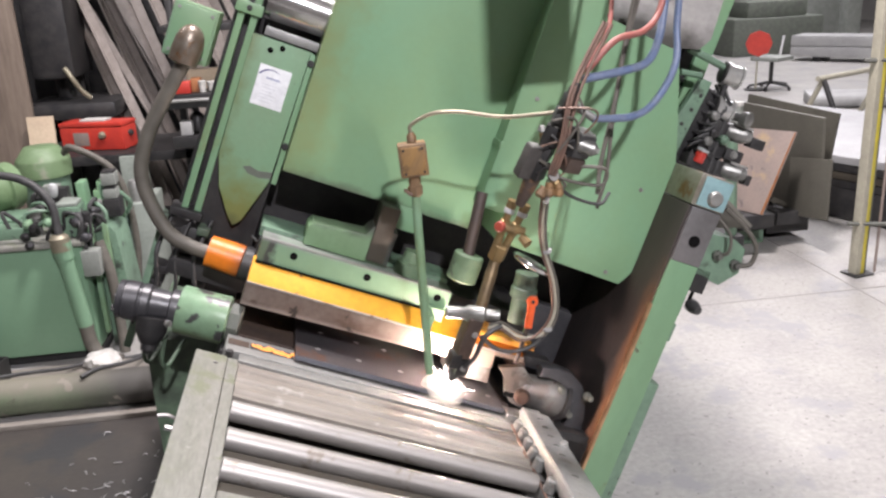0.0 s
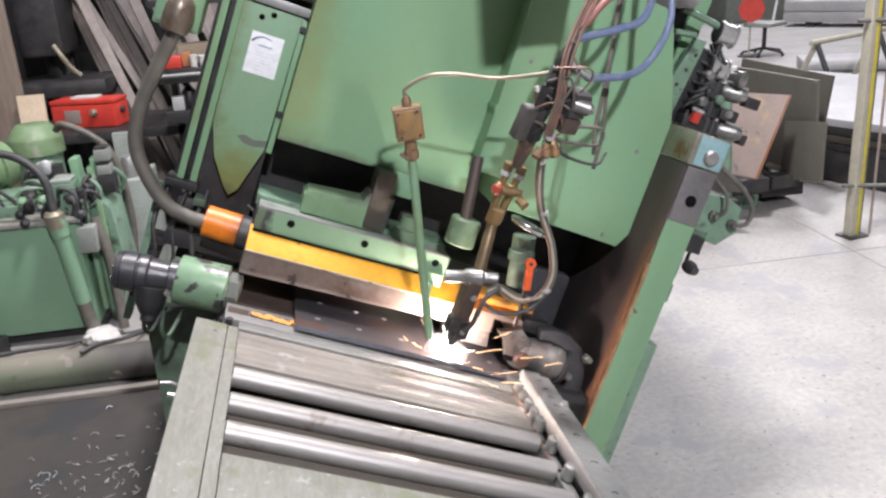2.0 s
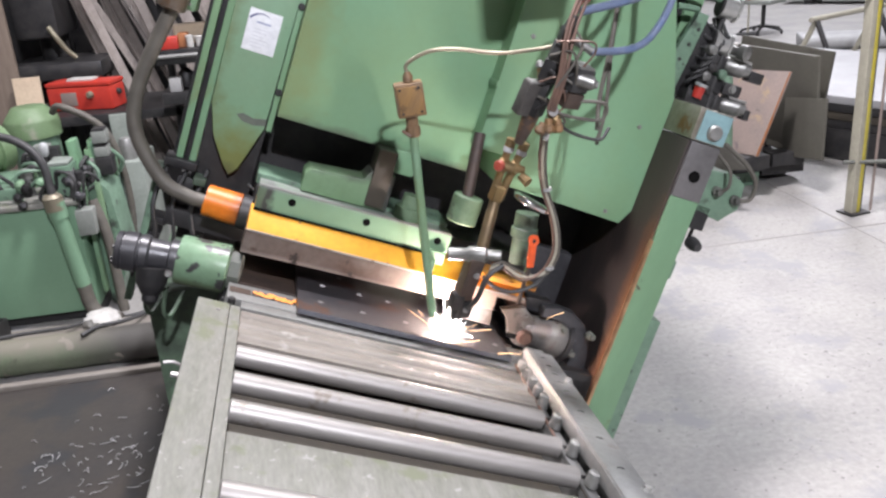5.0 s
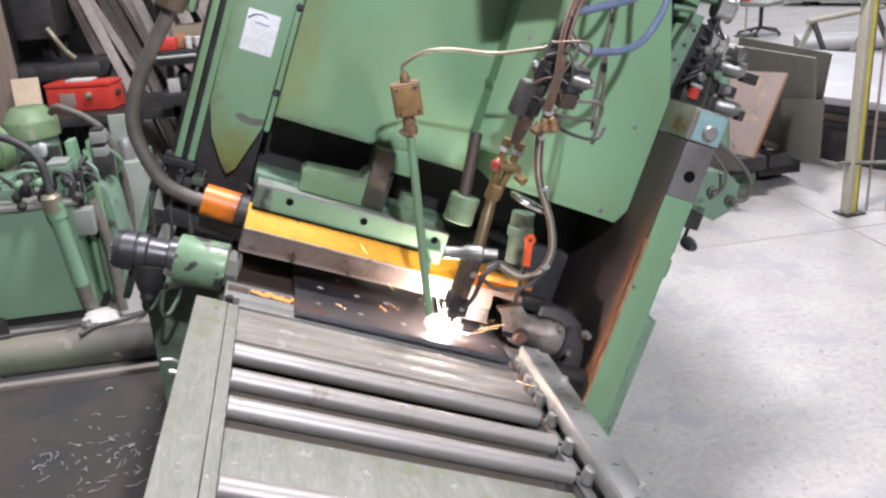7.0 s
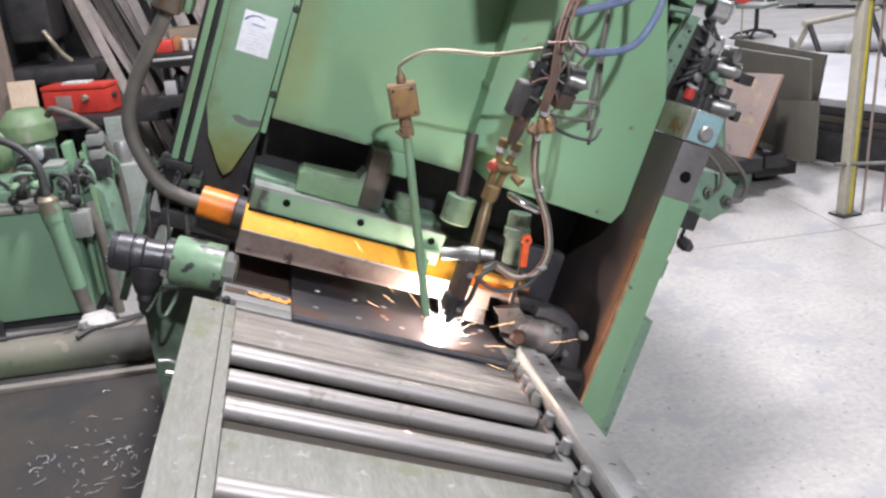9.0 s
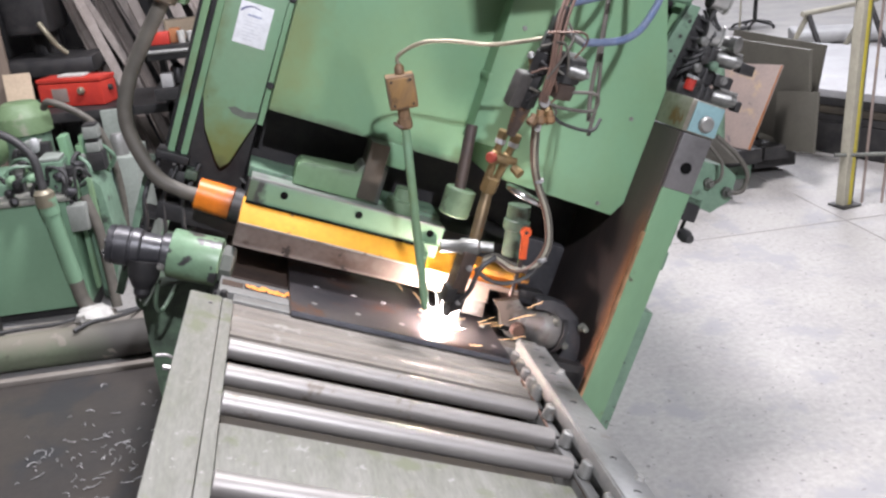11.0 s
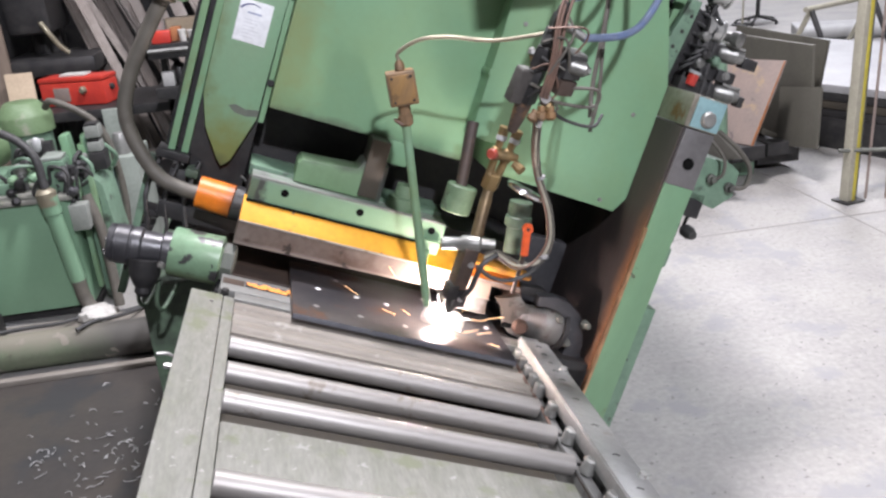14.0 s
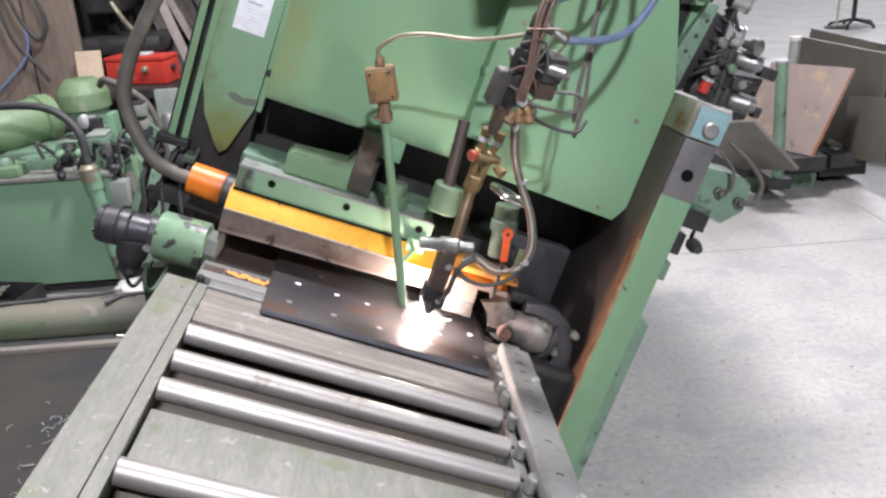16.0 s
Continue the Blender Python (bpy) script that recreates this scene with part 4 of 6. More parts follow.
def valve_group():
    t = thing("gas_valve_group", "sooty solenoid valve group above the torch", "valve group")
    def P(x, z, y=-0.06):
        if x < -0.1:
            x -= 0.045 * min(1, max(0, (1.05 - z) / 0.13))
        return Vector((x, y, z))
    lo, hi = Vector((-0.240, -0.015, 0.628)), Vector((-0.240, -0.10, 0.935))
    axis = (hi - lo).normalized()
    turn = axis.to_track_quat("Z", "X").to_matrix().to_4x4()
    part("carrier", lathe(B(), lo, lo + axis * 0.11, [(0, 0.012), (0.2, 0.016), (0.7, 0.022), (1, 0.020)], 12), BURNT, t)
    for k, (d, w, h, mm) in enumerate(((0.110, 0.044, 0.052, DARK), (0.158, 0.038, 0.042, RUBBER), (0.205, 0.046, 0.052, DARK), (0.255, 0.040, 0.046, RUBBER), (0.297, 0.034, 0.038, DARK))):
        m = Matrix.Translation(lo + axis * d) @ turn @ pose(0, 0, 0, 0, 0, 45 + 12 * k)
        pbox("valve_segment", t, mm, -w / 2, w / 2, -w / 2, w / 2, -h / 2, h / 2, m=m, bevel=0.006)
        part("segment_ring", cyl(B(), lo + axis * (d + h / 2 - 0.002), lo + axis * (d + h / 2 + 0.004), w * 0.42, 14), STEEL_DULL, t)
    part("segment_cap", lathe(B(), hi - axis * 0.01, hi + axis * 0.03, [(0, 0.016), (0.6, 0.014), (1, 0.008)], 12), DARK, t)
    m = Matrix.Translation((-0.272, -0.055, 0.745)) @ turn @ pose(0, 0, 0, 0, 0, 20)
    s0 = pbox("solenoid", t, BURNTGREY, -0.017, 0.017, -0.019, 0.019, -0.044, 0.044, m=m, bevel=0.005)
    pbox("solenoid_plate", s0, STEEL_DULL, -0.013, 0.013, -0.015, 0.015, 0.0435, 0.047, m=m, bevel=0.001)
    m = Matrix.Translation((-0.178, -0.09, 0.81)) @ turn @ pose(0, 0, 0, 0, 0, 25)
    s1 = pbox("solenoid", t, RUBBER, -0.026, 0.026, -0.028, 0.028, -0.012, 0.050, m=m, bevel=0.006)
    pbox("coil_box", t, BURNT, -0.026, 0.026, -0.027, 0.027, -0.055, -0.014, m=m, bevel=0.005, label="rust-stained coil box")
    pbox("coil_plate", s1, STEEL_DULL, -0.022, 0.022, -0.024, 0.024, 0.049, 0.054, m=m, bevel=0.001)
    part("coil_nose", lathe(B(), (-0.185, -0.115, 0.826), (-0.140, -0.125, 0.826), [(0, 0.018), (0.85, 0.018), (0.9, 0.015), (1, 0.012)], 18), NOSE, t)
    part("coil_nut", cyl(B(), (-0.141, -0.125, 0.826), (-0.134, -0.126, 0.826), 0.009, 6), STEEL_DULL, t)
    ptube("cable", t, HOSE_GREY, [(-0.225, -0.115, 0.93), (-0.205, -0.13, 0.90), (-0.215, -0.135, 0.85), (-0.235, -0.13, 0.79)], 0.0035, "", 8)
    for p0, p1 in (((-0.215, -0.10, 0.715), (-0.205, -0.105, 0.680)), ((-0.193, -0.10, 0.72), (-0.182, -0.105, 0.688)), ((-0.222, -0.095, 0.70), (-0.228, -0.10, 0.672))):
        part("fitting", lathe(B(), p0, p1, [(0, 0.010), (0.4, 0.010), (0.45, 0.0135), (0.85, 0.0135), (1, 0.008)], 8), RUSTBOX, t)
    part("drip_nut", lathe(B(), (-0.207, -0.10, 0.68), (-0.206, -0.10, 0.662), [(0, 0.009), (0.6, 0.009), (1, 0.006)], 8), CHROME, t)
    part("side_fitting", lathe(B(), (-0.252, -0.06, 0.80), (-0.268, -0.065, 0.822), [(0, 0.010), (0.4, 0.010), (0.45, 0.007), (1, 0.007)], 10), BRASS, t)
    for x, z in ((-0.175, 0.735), (-0.165, 0.72)):
        part("fitting", lathe(B(), P(x, z, -0.09), P(x + 0.022, z - 0.004, -0.10), [(0, 0.010), (0.4, 0.010), (0.45, 0.0135), (0.8, 0.0135), (1, 0.008)], 8), BRASS, t)
    part("ring_fitting", lathe(B(), P(-0.172, 0.735, -0.12), P(-0.17, 0.735, -0.105), [(0, 0.012), (0.5, 0.015), (1, 0.012)], 16), STEEL, t)
    part("wing_screw", lathe(B(), (-0.262, -0.06, 0.818), (-0.274, -0.065, 0.838), [(0, 0.006), (0.5, 0.006), (0.55, 0.012), (1, 0.006)], 10), STEEL_DULL, t)
    part("elbow", tube(B(), [(-0.222, -0.09, 0.910), (-0.195, -0.095, 0.905), (-0.166, -0.10, 0.897)], 0.0105), STEEL_DULL, t)
    # rigid thin pipes up the group
    for i, (x0, x1) in enumerate(((-0.178, -0.218), (-0.170, -0.205), (-0.186, -0.226))):
        ptube("thin_pipe", t, WIRE, [P(x0, 0.735, -0.12), P(x0 - 0.005, 0.82, -0.13), P(x1 + 0.02, 0.92, -0.12), P(x1, 1.0, -0.10), P(x1 + 0.004, 1.12, -0.08)], 0.0045, "", 8)
    ptube("cable", t, HOSE_GREY, [P(-0.13, 0.77, -0.09), P(-0.09, 0.79, -0.10), P(-0.085, 0.75, -0.10), P(-0.115, 0.735, -0.10), P(-0.16, 0.735, -0.10)], 0.0045, "", 8)
    ptube("cable", t, RUBBER, [P(-0.15, 0.73, -0.09), P(-0.11, 0.70, -0.09), P(-0.06, 0.70, -0.07), P(-0.035, 0.735, -0.05)], 0.0045, "", 8)
    # loose thin wires wound about the group
    random.seed(77)
    for i in range(6):
        w = random.uniform
        z0 = 0.72 + 0.035 * i
        c = lo.lerp(hi, min(1, max(0, (z0 - 0.62) / 0.32)))
        pts = [c + Vector((w(-0.03, 0.0), -0.03, 0)), c + Vector((w(-0.01, 0.05), -0.05 + w(-0.01, 0.01), w(-0.01, 0.03))), c + Vector((w(0.03, 0.07), -0.045, w(-0.05, 0.02))), c + Vector((w(0.01, 0.05), -0.035, w(-0.08, -0.03)))]
        ptube("wire", t, (RUBBER, HOSE_GREY, WIRE)[i % 3], pts, w(0.0025, 0.0038), "", 6)
    # hoses from above
    def hose(name, mm, r, pts, label):
        ptube(name, t, mm, pts, r, label, 12)
    hose("blue_hose", HOSE_BLUE, 0.0095, [P(-0.125, 0.895, -0.10), P(-0.06, 0.935, -0.07), P(0.0, 0.995, -0.03), P(0.035, 1.10, 0.02), P(0.01, 1.20, 0.05), P(-0.03, 1.34, 0.06)], "blue gas hose")
    hose("blue_hose", HOSE_BLUE, 0.0105, [P(-0.20, 0.975, -0.09), P(-0.12, 1.03, -0.07), P(-0.06, 1.075, -0.03), P(-0.035, 1.15, 0.02), P(-0.05, 1.26, 0.05), P(-0.08, 1.36, 0.06)], "faded blue gas hose")
    hose("red_hose", HOSE_RED, 0.0085, [P(-0.205, 1.0, -0.09), P(-0.175, 1.09, -0.07), P(-0.10, 1.14, -0.03), P(-0.06, 1.21, 0.02), P(-0.07, 1.36, 0.05)], "red gas hose")
    hose("red_hose", HOSE_RED, 0.006, [P(-0.212, 0.99, -0.09), P(-0.195, 1.10, -0.05), P(-0.20, 1.20, 0.0), P(-0.23, 1.36, 0.03)], "thin red hose")
    hose("cable", HOSE_GREY, 0.006, [P(-0.06, 0.72, -0.04), P(-0.075, 0.80, -0.02), P(-0.09, 0.95, 0.0), P(-0.11, 1.10, 0.03), P(-0.15, 1.36, 0.05)], "brown cable")
    hose("cable", HOSE_GREY, 0.005, [P(-0.045, 0.70, -0.03), P(-0.05, 0.78, -0.02), P(-0.075, 0.90, 0.0), P(-0.10, 1.06, 0.03), P(-0.13, 1.36, 0.05)], "grey cable")
    part("cable_end", cyl(B(), P(-0.047, 0.705, -0.03), P(-0.043, 0.685, -0.03), 0.0055, 10), HOSE_GREY, t)
    for p in ((-0.205, 1.0, -0.10), (-0.088, 0.95, 0.0), (-0.106, 1.1, 0.03)):
        part("cable_tie", cyl(B(), p, Vector(p) + Vector((0.0, 0, 0.012)), 0.017, 12), PIPE_TAN, t)


valve_group()


def sensor():
    t = thing("probe_rod", "upright green probe rod with a rusty junction box", "probe")
    top, bot = Vector((-0.495, 0.043, 0.565)), Vector((-0.296, 0.035, 0.105))
    d = (top - bot).normalized()
    part("rod", lathe(B(), bot, top, [(0, 0.009), (0.05, 0.0115), (1, 0.0115)], 18), GREEN_WORN, t, "green painted rod")
    part("gland", lathe(B(), top - d * 0.005, top + d * 0.052, [(0, 0.014), (0.1, 0.0195), (0.45, 0.0195), (0.5, 0.016), (1, 0.016)], 8), RUSTBOX, t, "rusty gland nut")
    q = MACH.inverted().to_3x3().to_4x4()
    m = Matrix.Translation(top + d * 0.092) @ q @ pose(0, 0, 0, 0, -4, -3)
    b = pbox("junction_box", t, RUSTBOX, -0.036, 0.036, -0.028, 0.028, -0.042, 0.042, m=m, bevel=0.004, label="rust-stained junction box")
    pbox("box_lid", b, BOXLID, -0.030, 0.030, -0.032, -0.028, -0.036, 0.036, m=m, bevel=0.002)
    for x, z in ((-0.024, -0.03), (0.024, -0.03), (-0.024, 0.03), (0.024, 0.03)):
        part("lid_screw", cyl(B(), m @ Vector((x, -0.032, z)), m @ Vector((x, -0.0335, z)), 0.0035, 10), DARK, b)
    g = top + d * 0.135
    part("top_gland", lathe(B(), g, g + d * 0.025, [(0, 0.013), (0.6, 0.013), (1, 0.007)], 10), RUSTBOX, t)
    ptube("pipe", t, PIPE_TAN, [g + d * 0.02, g + d * 0.045 + Vector((0.002, 0, 0)), (-0.525, 0.03, 0.775), (-0.46, 0.02, 0.802), (-0.36, 0.0, 0.825), (-0.28, -0.03, 0.862), (-0.22, -0.05, 0.895)], 0.0052, "bent tan pipe", 10)
    part("clip", tube(B(), [top - d * 0.004 + Vector((-0.012, -0.02, 0)), top + Vector((-0.03, -0.01, 0.002)), top + Vector((-0.02, 0.02, 0.0))], 0.004), WIRE, t)
    pbox("bracket", t, GREEN_WORN, -0.318, -0.262, 0.222, 0.2395, 0.172, 0.238, label="green flat bracket")
    pcyl("bracket_stay", t, GREEN_WORN, (-0.290, 0.225, 0.205), (-0.340, 0.045, 0.215), 0.006, 10)


sensor()


# ---- mechanism beside the column ----
def edge_clamp():
    t = thing("edge_clamp", "dark curved clamp lever beside the column", "clamp")
    part("lever", prism(B(), [(0.075, 0.160), (0.120, 0.172), (0.172, 0.166), (0.218, 0.138), (0.246, 0.095), (0.262, 0.040), (0.275, -0.05), (0.200, -0.05), (0.208, 0.010),
                              (0.204, 0.060), (0.188, 0.100), (0.155, 0.125), (0.110, 0.134), (0.075, 0.130)], 0.185, 0.225, 0.006), MOTOR, t, "black curved yoke lever")
    for x, y, z, r in ((0.152, 0.185, 0.108, 0.014), (0.200, 0.185, 0.040, 0.016), (0.238, 0.17, 0.112, 0.014)):
        b = part("bolt", lathe(B(), (x, y + 0.01, z), (x, y - 0.026, z + 0.006), [(0, r), (0.3, r), (0.32, r * 0.72), (0.9, r * 0.70), (1, r * 0.55)], 12), GREYDUST, t)
    part("support_cylinder", lathe(B(), (0.028, 0.21, 0.075), (0.172, 0.225, 0.066), [(0, 0.036), (0.06, 0.043), (0.50, 0.052), (0.55, 0.058), (0.96, 0.060), (1, 0.052)], 32), DUSTY_STEEL, t, "dusty grey cylinder")
    j = part("jaw", prism(B(), [(-0.060, 0.128), (0.012, 0.150), (0.052, 0.118), (0.070, 0.060), (0.052, 0.022), (0.012, 0.030), (-0.012, 0.052), (-0.030, 0.098)], 0.178, 0.20, 0.005), DUSTY_STEEL, t, "dusty grey clamping jaw")
    part("jaw_stud", lathe(B(), (0.040, 0.180, 0.060), (0.038, 0.158, 0.060), [(0, 0.026), (0.6, 0.024), (1, 0.018)], 18), RUST_DARK, j, "rusty round stud")
    pbox("jaw_slot", j, HOLE, -0.018, 0.014, 0.1765, 0.179, 0.046, 0.062, bevel=0)
    part("flange", lathe(B(), (0.168, 0.226, 0.066), (0.184, 0.228, 0.065), [(0, 0.070), (0.8, 0.072), (1, 0.066)], 28), DARK, t)
    pbox("arm", t, DARK, 0.02, 0.12, 0.25, 0.30, 0.135, 0.165, bevel=0.006)
    part("rusty_cheek", prism(B(), [(-0.052, 0.172), (0.030, 0.165), (0.050, 0.108), (0.004, 0.102), (-0.030, 0.135)], 0.245, 0.28, 0.004), RUST_DARK, t, "dark rusty cheek")
    pbox("pad", t, STEEL_DULL, -0.03, 0.03, 0.06, 0.12, 0.02, 0.038, label="bright worn pad")
    pbox("base", t, DARK, 0.10, 0.28, 0.14, 0.35, -0.30, 0.0)
    pbox("back_block", t, MOTOR, 0.04, 0.25, 0.52, 0.58, 0.04, 0.27, label="dusty grey block in the recess", bevel=0.012)
    pbox("back_strip", t, OLIVE, 0.075, 0.10, 0.492, 0.50, 0.13, 0.23, bevel=0.002)


edge_clamp()


# ---- valves and gauges on the right of the machine ----
def gauge(z, x, y=0.42):
    t = thing("pressure_gauge", "round pressure gauge with bright steel case", "gauge", MACH @ pose(x, y, z, 0, 0, -5), group="pressure gauges")
    part("case", lathe(B(), (-0.022, 0, 0), (0.034, 0, 0), [(0, 0.037), (0.12, 0.037), (0.15, 0.034), (0.85, 0.034), (0.9, 0.038), (1, 0.038)], 30), GAUGE, t)
    part("back", lathe(B(), (-0.029, 0, 0), (-0.022, 0, 0), [(0, 0.031), (0.3, 0.034), (1, 0.034)], 24), DARK, t)
    part("dial", cyl(B(), (0.028, 0, 0), (0.0335, 0, 0), 0.034, 30), PAPER, t)
    part("stem", cyl(B(), (0, 0, -0.085), (0, 0, -0.03), 0.009, 10), DARK, t)


gauge(1.172, 0.40)
gauge(1.066, 0.415)


def side_valves():
    t = thing("hydraulic_valve_bank", "black and steel hydraulic valve bank on green plate", "valve bank")
    part("mounting_plate", prism(B(), [(0.245, 0.86), (0.32, 0.875), (0.345, 1.13), (0.31, 1.13)], 0.40, 0.43, 0.004), GREEN_OLD, t, "green mounting plate")
    part("upright", prism(B(), [(0.27, 0.85), (0.35, 0.87), (0.40, 1.10), (0.34, 1.12)], 0.43, 0.46, 0.003), DARK, t)
    pbox("frame_bar", t, GREEN_OLD, 0.20, 0.24, 0.55, 0.60, 0.9, 1.8)
    pbox("frame_bar", t, DARK, 0.262, 0.300, 0.50, 0.54, 0.85, 1.8)
    pbox("frame_bar", t, GREEN, 0.304, 0.357, 0.495, 0.54, 0.95, 1.8)
    ptube("pipe", t, GREEN_OLD, [(0.24, 0.42, 1.20), (0.30, 0.42, 1.195), (0.385, 0.42, 1.185)], 0.012, "green pipe")
    ptube("pipe", t, GREEN_OLD, [(0.25, 0.44, 1.13), (0.32, 0.44, 1.14)], 0.010)
    for i, (x0, z) in enumerate(((0.435, 1.010), (0.440, 0.945), (0.468, 0.893))):
        v = part("valve_body", box(B(), x0 - 0.06, x0 + 0.035, 0.40, 0.46, z - 0.028, z + 0.02, bevel=0.006), DARK, t)
        for k in range(3):
            part("body_rib", box(B(), x0 - 0.05 + k * 0.022, x0 - 0.040 + k * 0.022, 0.395, 0.462, z - 0.030, z + 0.024, bevel=0.002), RUBBER, v)
        if i == 1:
            pbox("valve_nose", t, DARK, x0 + 0.03, x0 + 0.095, 0.385, 0.44, z - 0.022, z + 0.016, bevel=0.008)
            part("nose_nut", hexbolt(B(), (x0 + 0.06, 0.385, z), (0, -1, 0), 0.010, 0.008), STEEL_DULL, t)
        else:
            n = part("valve_nose", lathe(B(), (x0 + 0.025, 0.42, z - 0.002), (x0 + 0.105, 0.40, z + 0.004), [(0, 0.024), (0.1, 0.028), (0.75, 0.028), (0.8, 0.022), (1, 0.020)], 18), NOSE, t, "bare steel valve nose")
            pbox("nose_cap", n, GAUGE, x0 + 0.035, x0 + 0.100, 0.388, 0.442, z + 0.024, z + 0.031, bevel=0.003)
            pbox("plug", t, DARK, x0 + 0.105, x0 + (0.155 if i == 0 else 0.125), 0.385, 0.425, z - 0.026, z + 0.008, bevel=0.004)
    pbox("coil_block", t, RUBBER, 0.375, 0.440, 0.42, 0.48, 0.885, 1.050, bevel=0.01)
    for i, (x, z) in enumerate(((0.385, 1.035), (0.405, 0.985), (0.395, 0.955), (0.415, 0.915), (0.445, 0.975))):
        part("fitting", lathe(B(), (x, 0.42, z), (x + 0.006, 0.375, z + 0.004), [(0, 0.012), (0.4, 0.012), (0.45, 0.016), (0.85, 0.016), (1, 0.009)], 8), (STEEL_DULL, DARK, NOSE, DARK, GREEN_OLD)[i], t)
    for i in range(7):
        ptube("cable", t, RUBBER, [(0.36, 0.44, 0.90 + i * 0.035), (0.35 + 0.012 * i, 0.39, 0.93 + i * 0.026), (0.41, 0.40, 0.985 + i * 0.02), (0.39, 0.46, 1.06 + i * 0.018)], 0.0055, "", 8)
    b = pbox("switch_box", t, DARK, 0.350, 0.420, 0.37, 0.43, 0.868, 0.905, bevel=0.004)
    part("red_button", lathe(B(), (0.385, 0.372, 0.888), (0.385, 0.366, 0.924), [(0, 0.017), (0.75, 0.017), (1, 0.015)], 18), RED, b, "red push button")
    part("button_rim", lathe(B(), (0.385, 0.366, 0.924), (0.385, 0.365, 0.930), [(0, 0.021), (1, 0.019)], 18), PALEGREY, b)
    for z in (0.93, 0.98, 1.03, 1.08):
        part("plate_screw", cyl(B(), (0.287 + (z - 0.93) * 0.25, 0.3995, z), (0.287 + (z - 0.93) * 0.25, 0.397, z), 0.006, 10), DARK, t)
    part("knob", lathe(B(), (0.465, 0.41, 1.058), (0.492, 0.36, 1.058), [(0, 0.014), (0.5, 0.014), (0.55, 0.024), (0.95, 0.024), (1, 0.02)], 18), NOSE, t)


side_valves()


def lower_block():
    t = thing("hydraulic_block", "green hydraulic block with bent pipes on the column", "valve block")
    part("block", prism(B(), [(0.44, 0.56), (0.58, 0.545), (0.63, 0.60), (0.62, 0.68), (0.57, 0.70), (0.44, 0.69)], 0.30, 0.42, 0.006), GREEN_OLD, t, "green casting")
    pbox("mount", t, DARK, 0.385, 0.54, 0.30, 0.40, 0.50, 0.58)
    for x, z in ((0.53, 0.635), (0.60, 0.625)):
        part("bolt", lathe(B(), (x, 0.30, z), (x, 0.27, z), [(0, 0.016), (0.5, 0.016), (0.55, 0.011), (1, 0.009)], 12), GREYDUST, t)
    ptube("pipe", t, HOSE_GREY, [(0.60, 0.28, 0.625), (0.635, 0.27, 0.645), (0.63, 0.27, 0.70), (0.575, 0.28, 0.745), (0.50, 0.30, 0.78)], 0.0075, "bent pipe")
    ptube("pipe", t, HOSE_GREY, [(0.53, 0.28, 0.635), (0.545, 0.265, 0.66), (0.53, 0.27, 0.71), (0.48, 0.30, 0.75)], 0.0055)
    pcyl("lever", t, DARK, (0.53, 0.34, 0.55), (0.545, 0.37, 0.46), 0.006)
    part("ball_knob", lathe(B(), (0.548, 0.37, 0.450), (0.558, 0.315, 0.443), [(0, 0.015), (0.2, 0.022), (0.6, 0.022), (1, 0.014)], 20), RUBBER, t, "black knob")
    pbox("bracket", t, DARK, 0.42, 0.52, 0.35, 0.42, 0.40, 0.47)
    pbox("bracket", t, GREEN_OLD, 0.385, 0.45, 0.22, 0.30, 0.34, 0.40)


lower_block()


# ---- the arc, sparks and slot glow ----
def arc():
    t = thing("cutting_arc", "dazzling white cutting flame on the plate", "flame", MACH @ Matrix.Translation(FOOT))
    random.seed(5)
    b = B()
    bmesh.ops.create_icosphere(b, subdivisions=4, radius=0.018)
    for v in b.verts:
        v.co *= 1 + 0.20 * noise.noise(v.co * 50)
        v.co.z *= 0.8
        v.co.x *= 1.15
    part("core", b, HOT, t)
    for k, r in enumerate((0.022, 0.025, 0.028, 0.031, 0.035, 0.039, 0.043, 0.048, 0.054)):
        b = B()
        bmesh.ops.create_icosphere(b, subdivisions=4, radius=r)
        for v in b.verts:
            v.co *= 1 + 0.22 * noise.noise(v.co * 30 + Vector((k * 3, 0, 0))) + 0.06 * noise.noise(v.co * 90)
            v.co.z *= 0.8
            v.co.x *= 1.15
        part("glare_shell", b, ARC_GLARE, t)
    for i in range(22):
        a, e = random.uniform(0, 2 * math.pi), random.uniform(-0.05, 1.0)
        d = Vector((math.cos(a) * math.cos(e), math.sin(a) * math.cos(e), math.sin(e)))
        n = random.uniform(0.040, 0.062) if i % 3 else random.uniform(0.07, 0.10)
        part("flame_tongue", cyl(B(), d * 0.012, d * n, 0.0016, 6, 0.0003), HOT, t)
    return t


flame = arc()


# Emissive crumbs added to imitate flame light coming through the slot.
def slag():
    random.seed(9)
    for i in range(34):
        b = B()
        bmesh.ops.create_icosphere(b, subdivisions=2, radius=1)
        s = Vector((random.uniform(0.003, 0.007), random.uniform(0.003, 0.008), random.uniform(0.002, 0.006)))
        for v in b.verts:
            v.co = Vector((v.co.x * s.x, v.co.y * s.y, v.co.z * s.z)) * (1 + 0.3 * noise.noise(v.co * 2 + Vector((i, 0, 0))))
        solid("slot_glow_crumb", b, SLOT_GLOW, "glowing orange crumb added for flame light in the slot", "slag", MACH @ pose(-0.768 + i * 0.0034, 0.118 + random.uniform(-0.012, 0.012), 0.0225, 0, 0, random.uniform(0, 90)), group="slag crumbs")


slag()


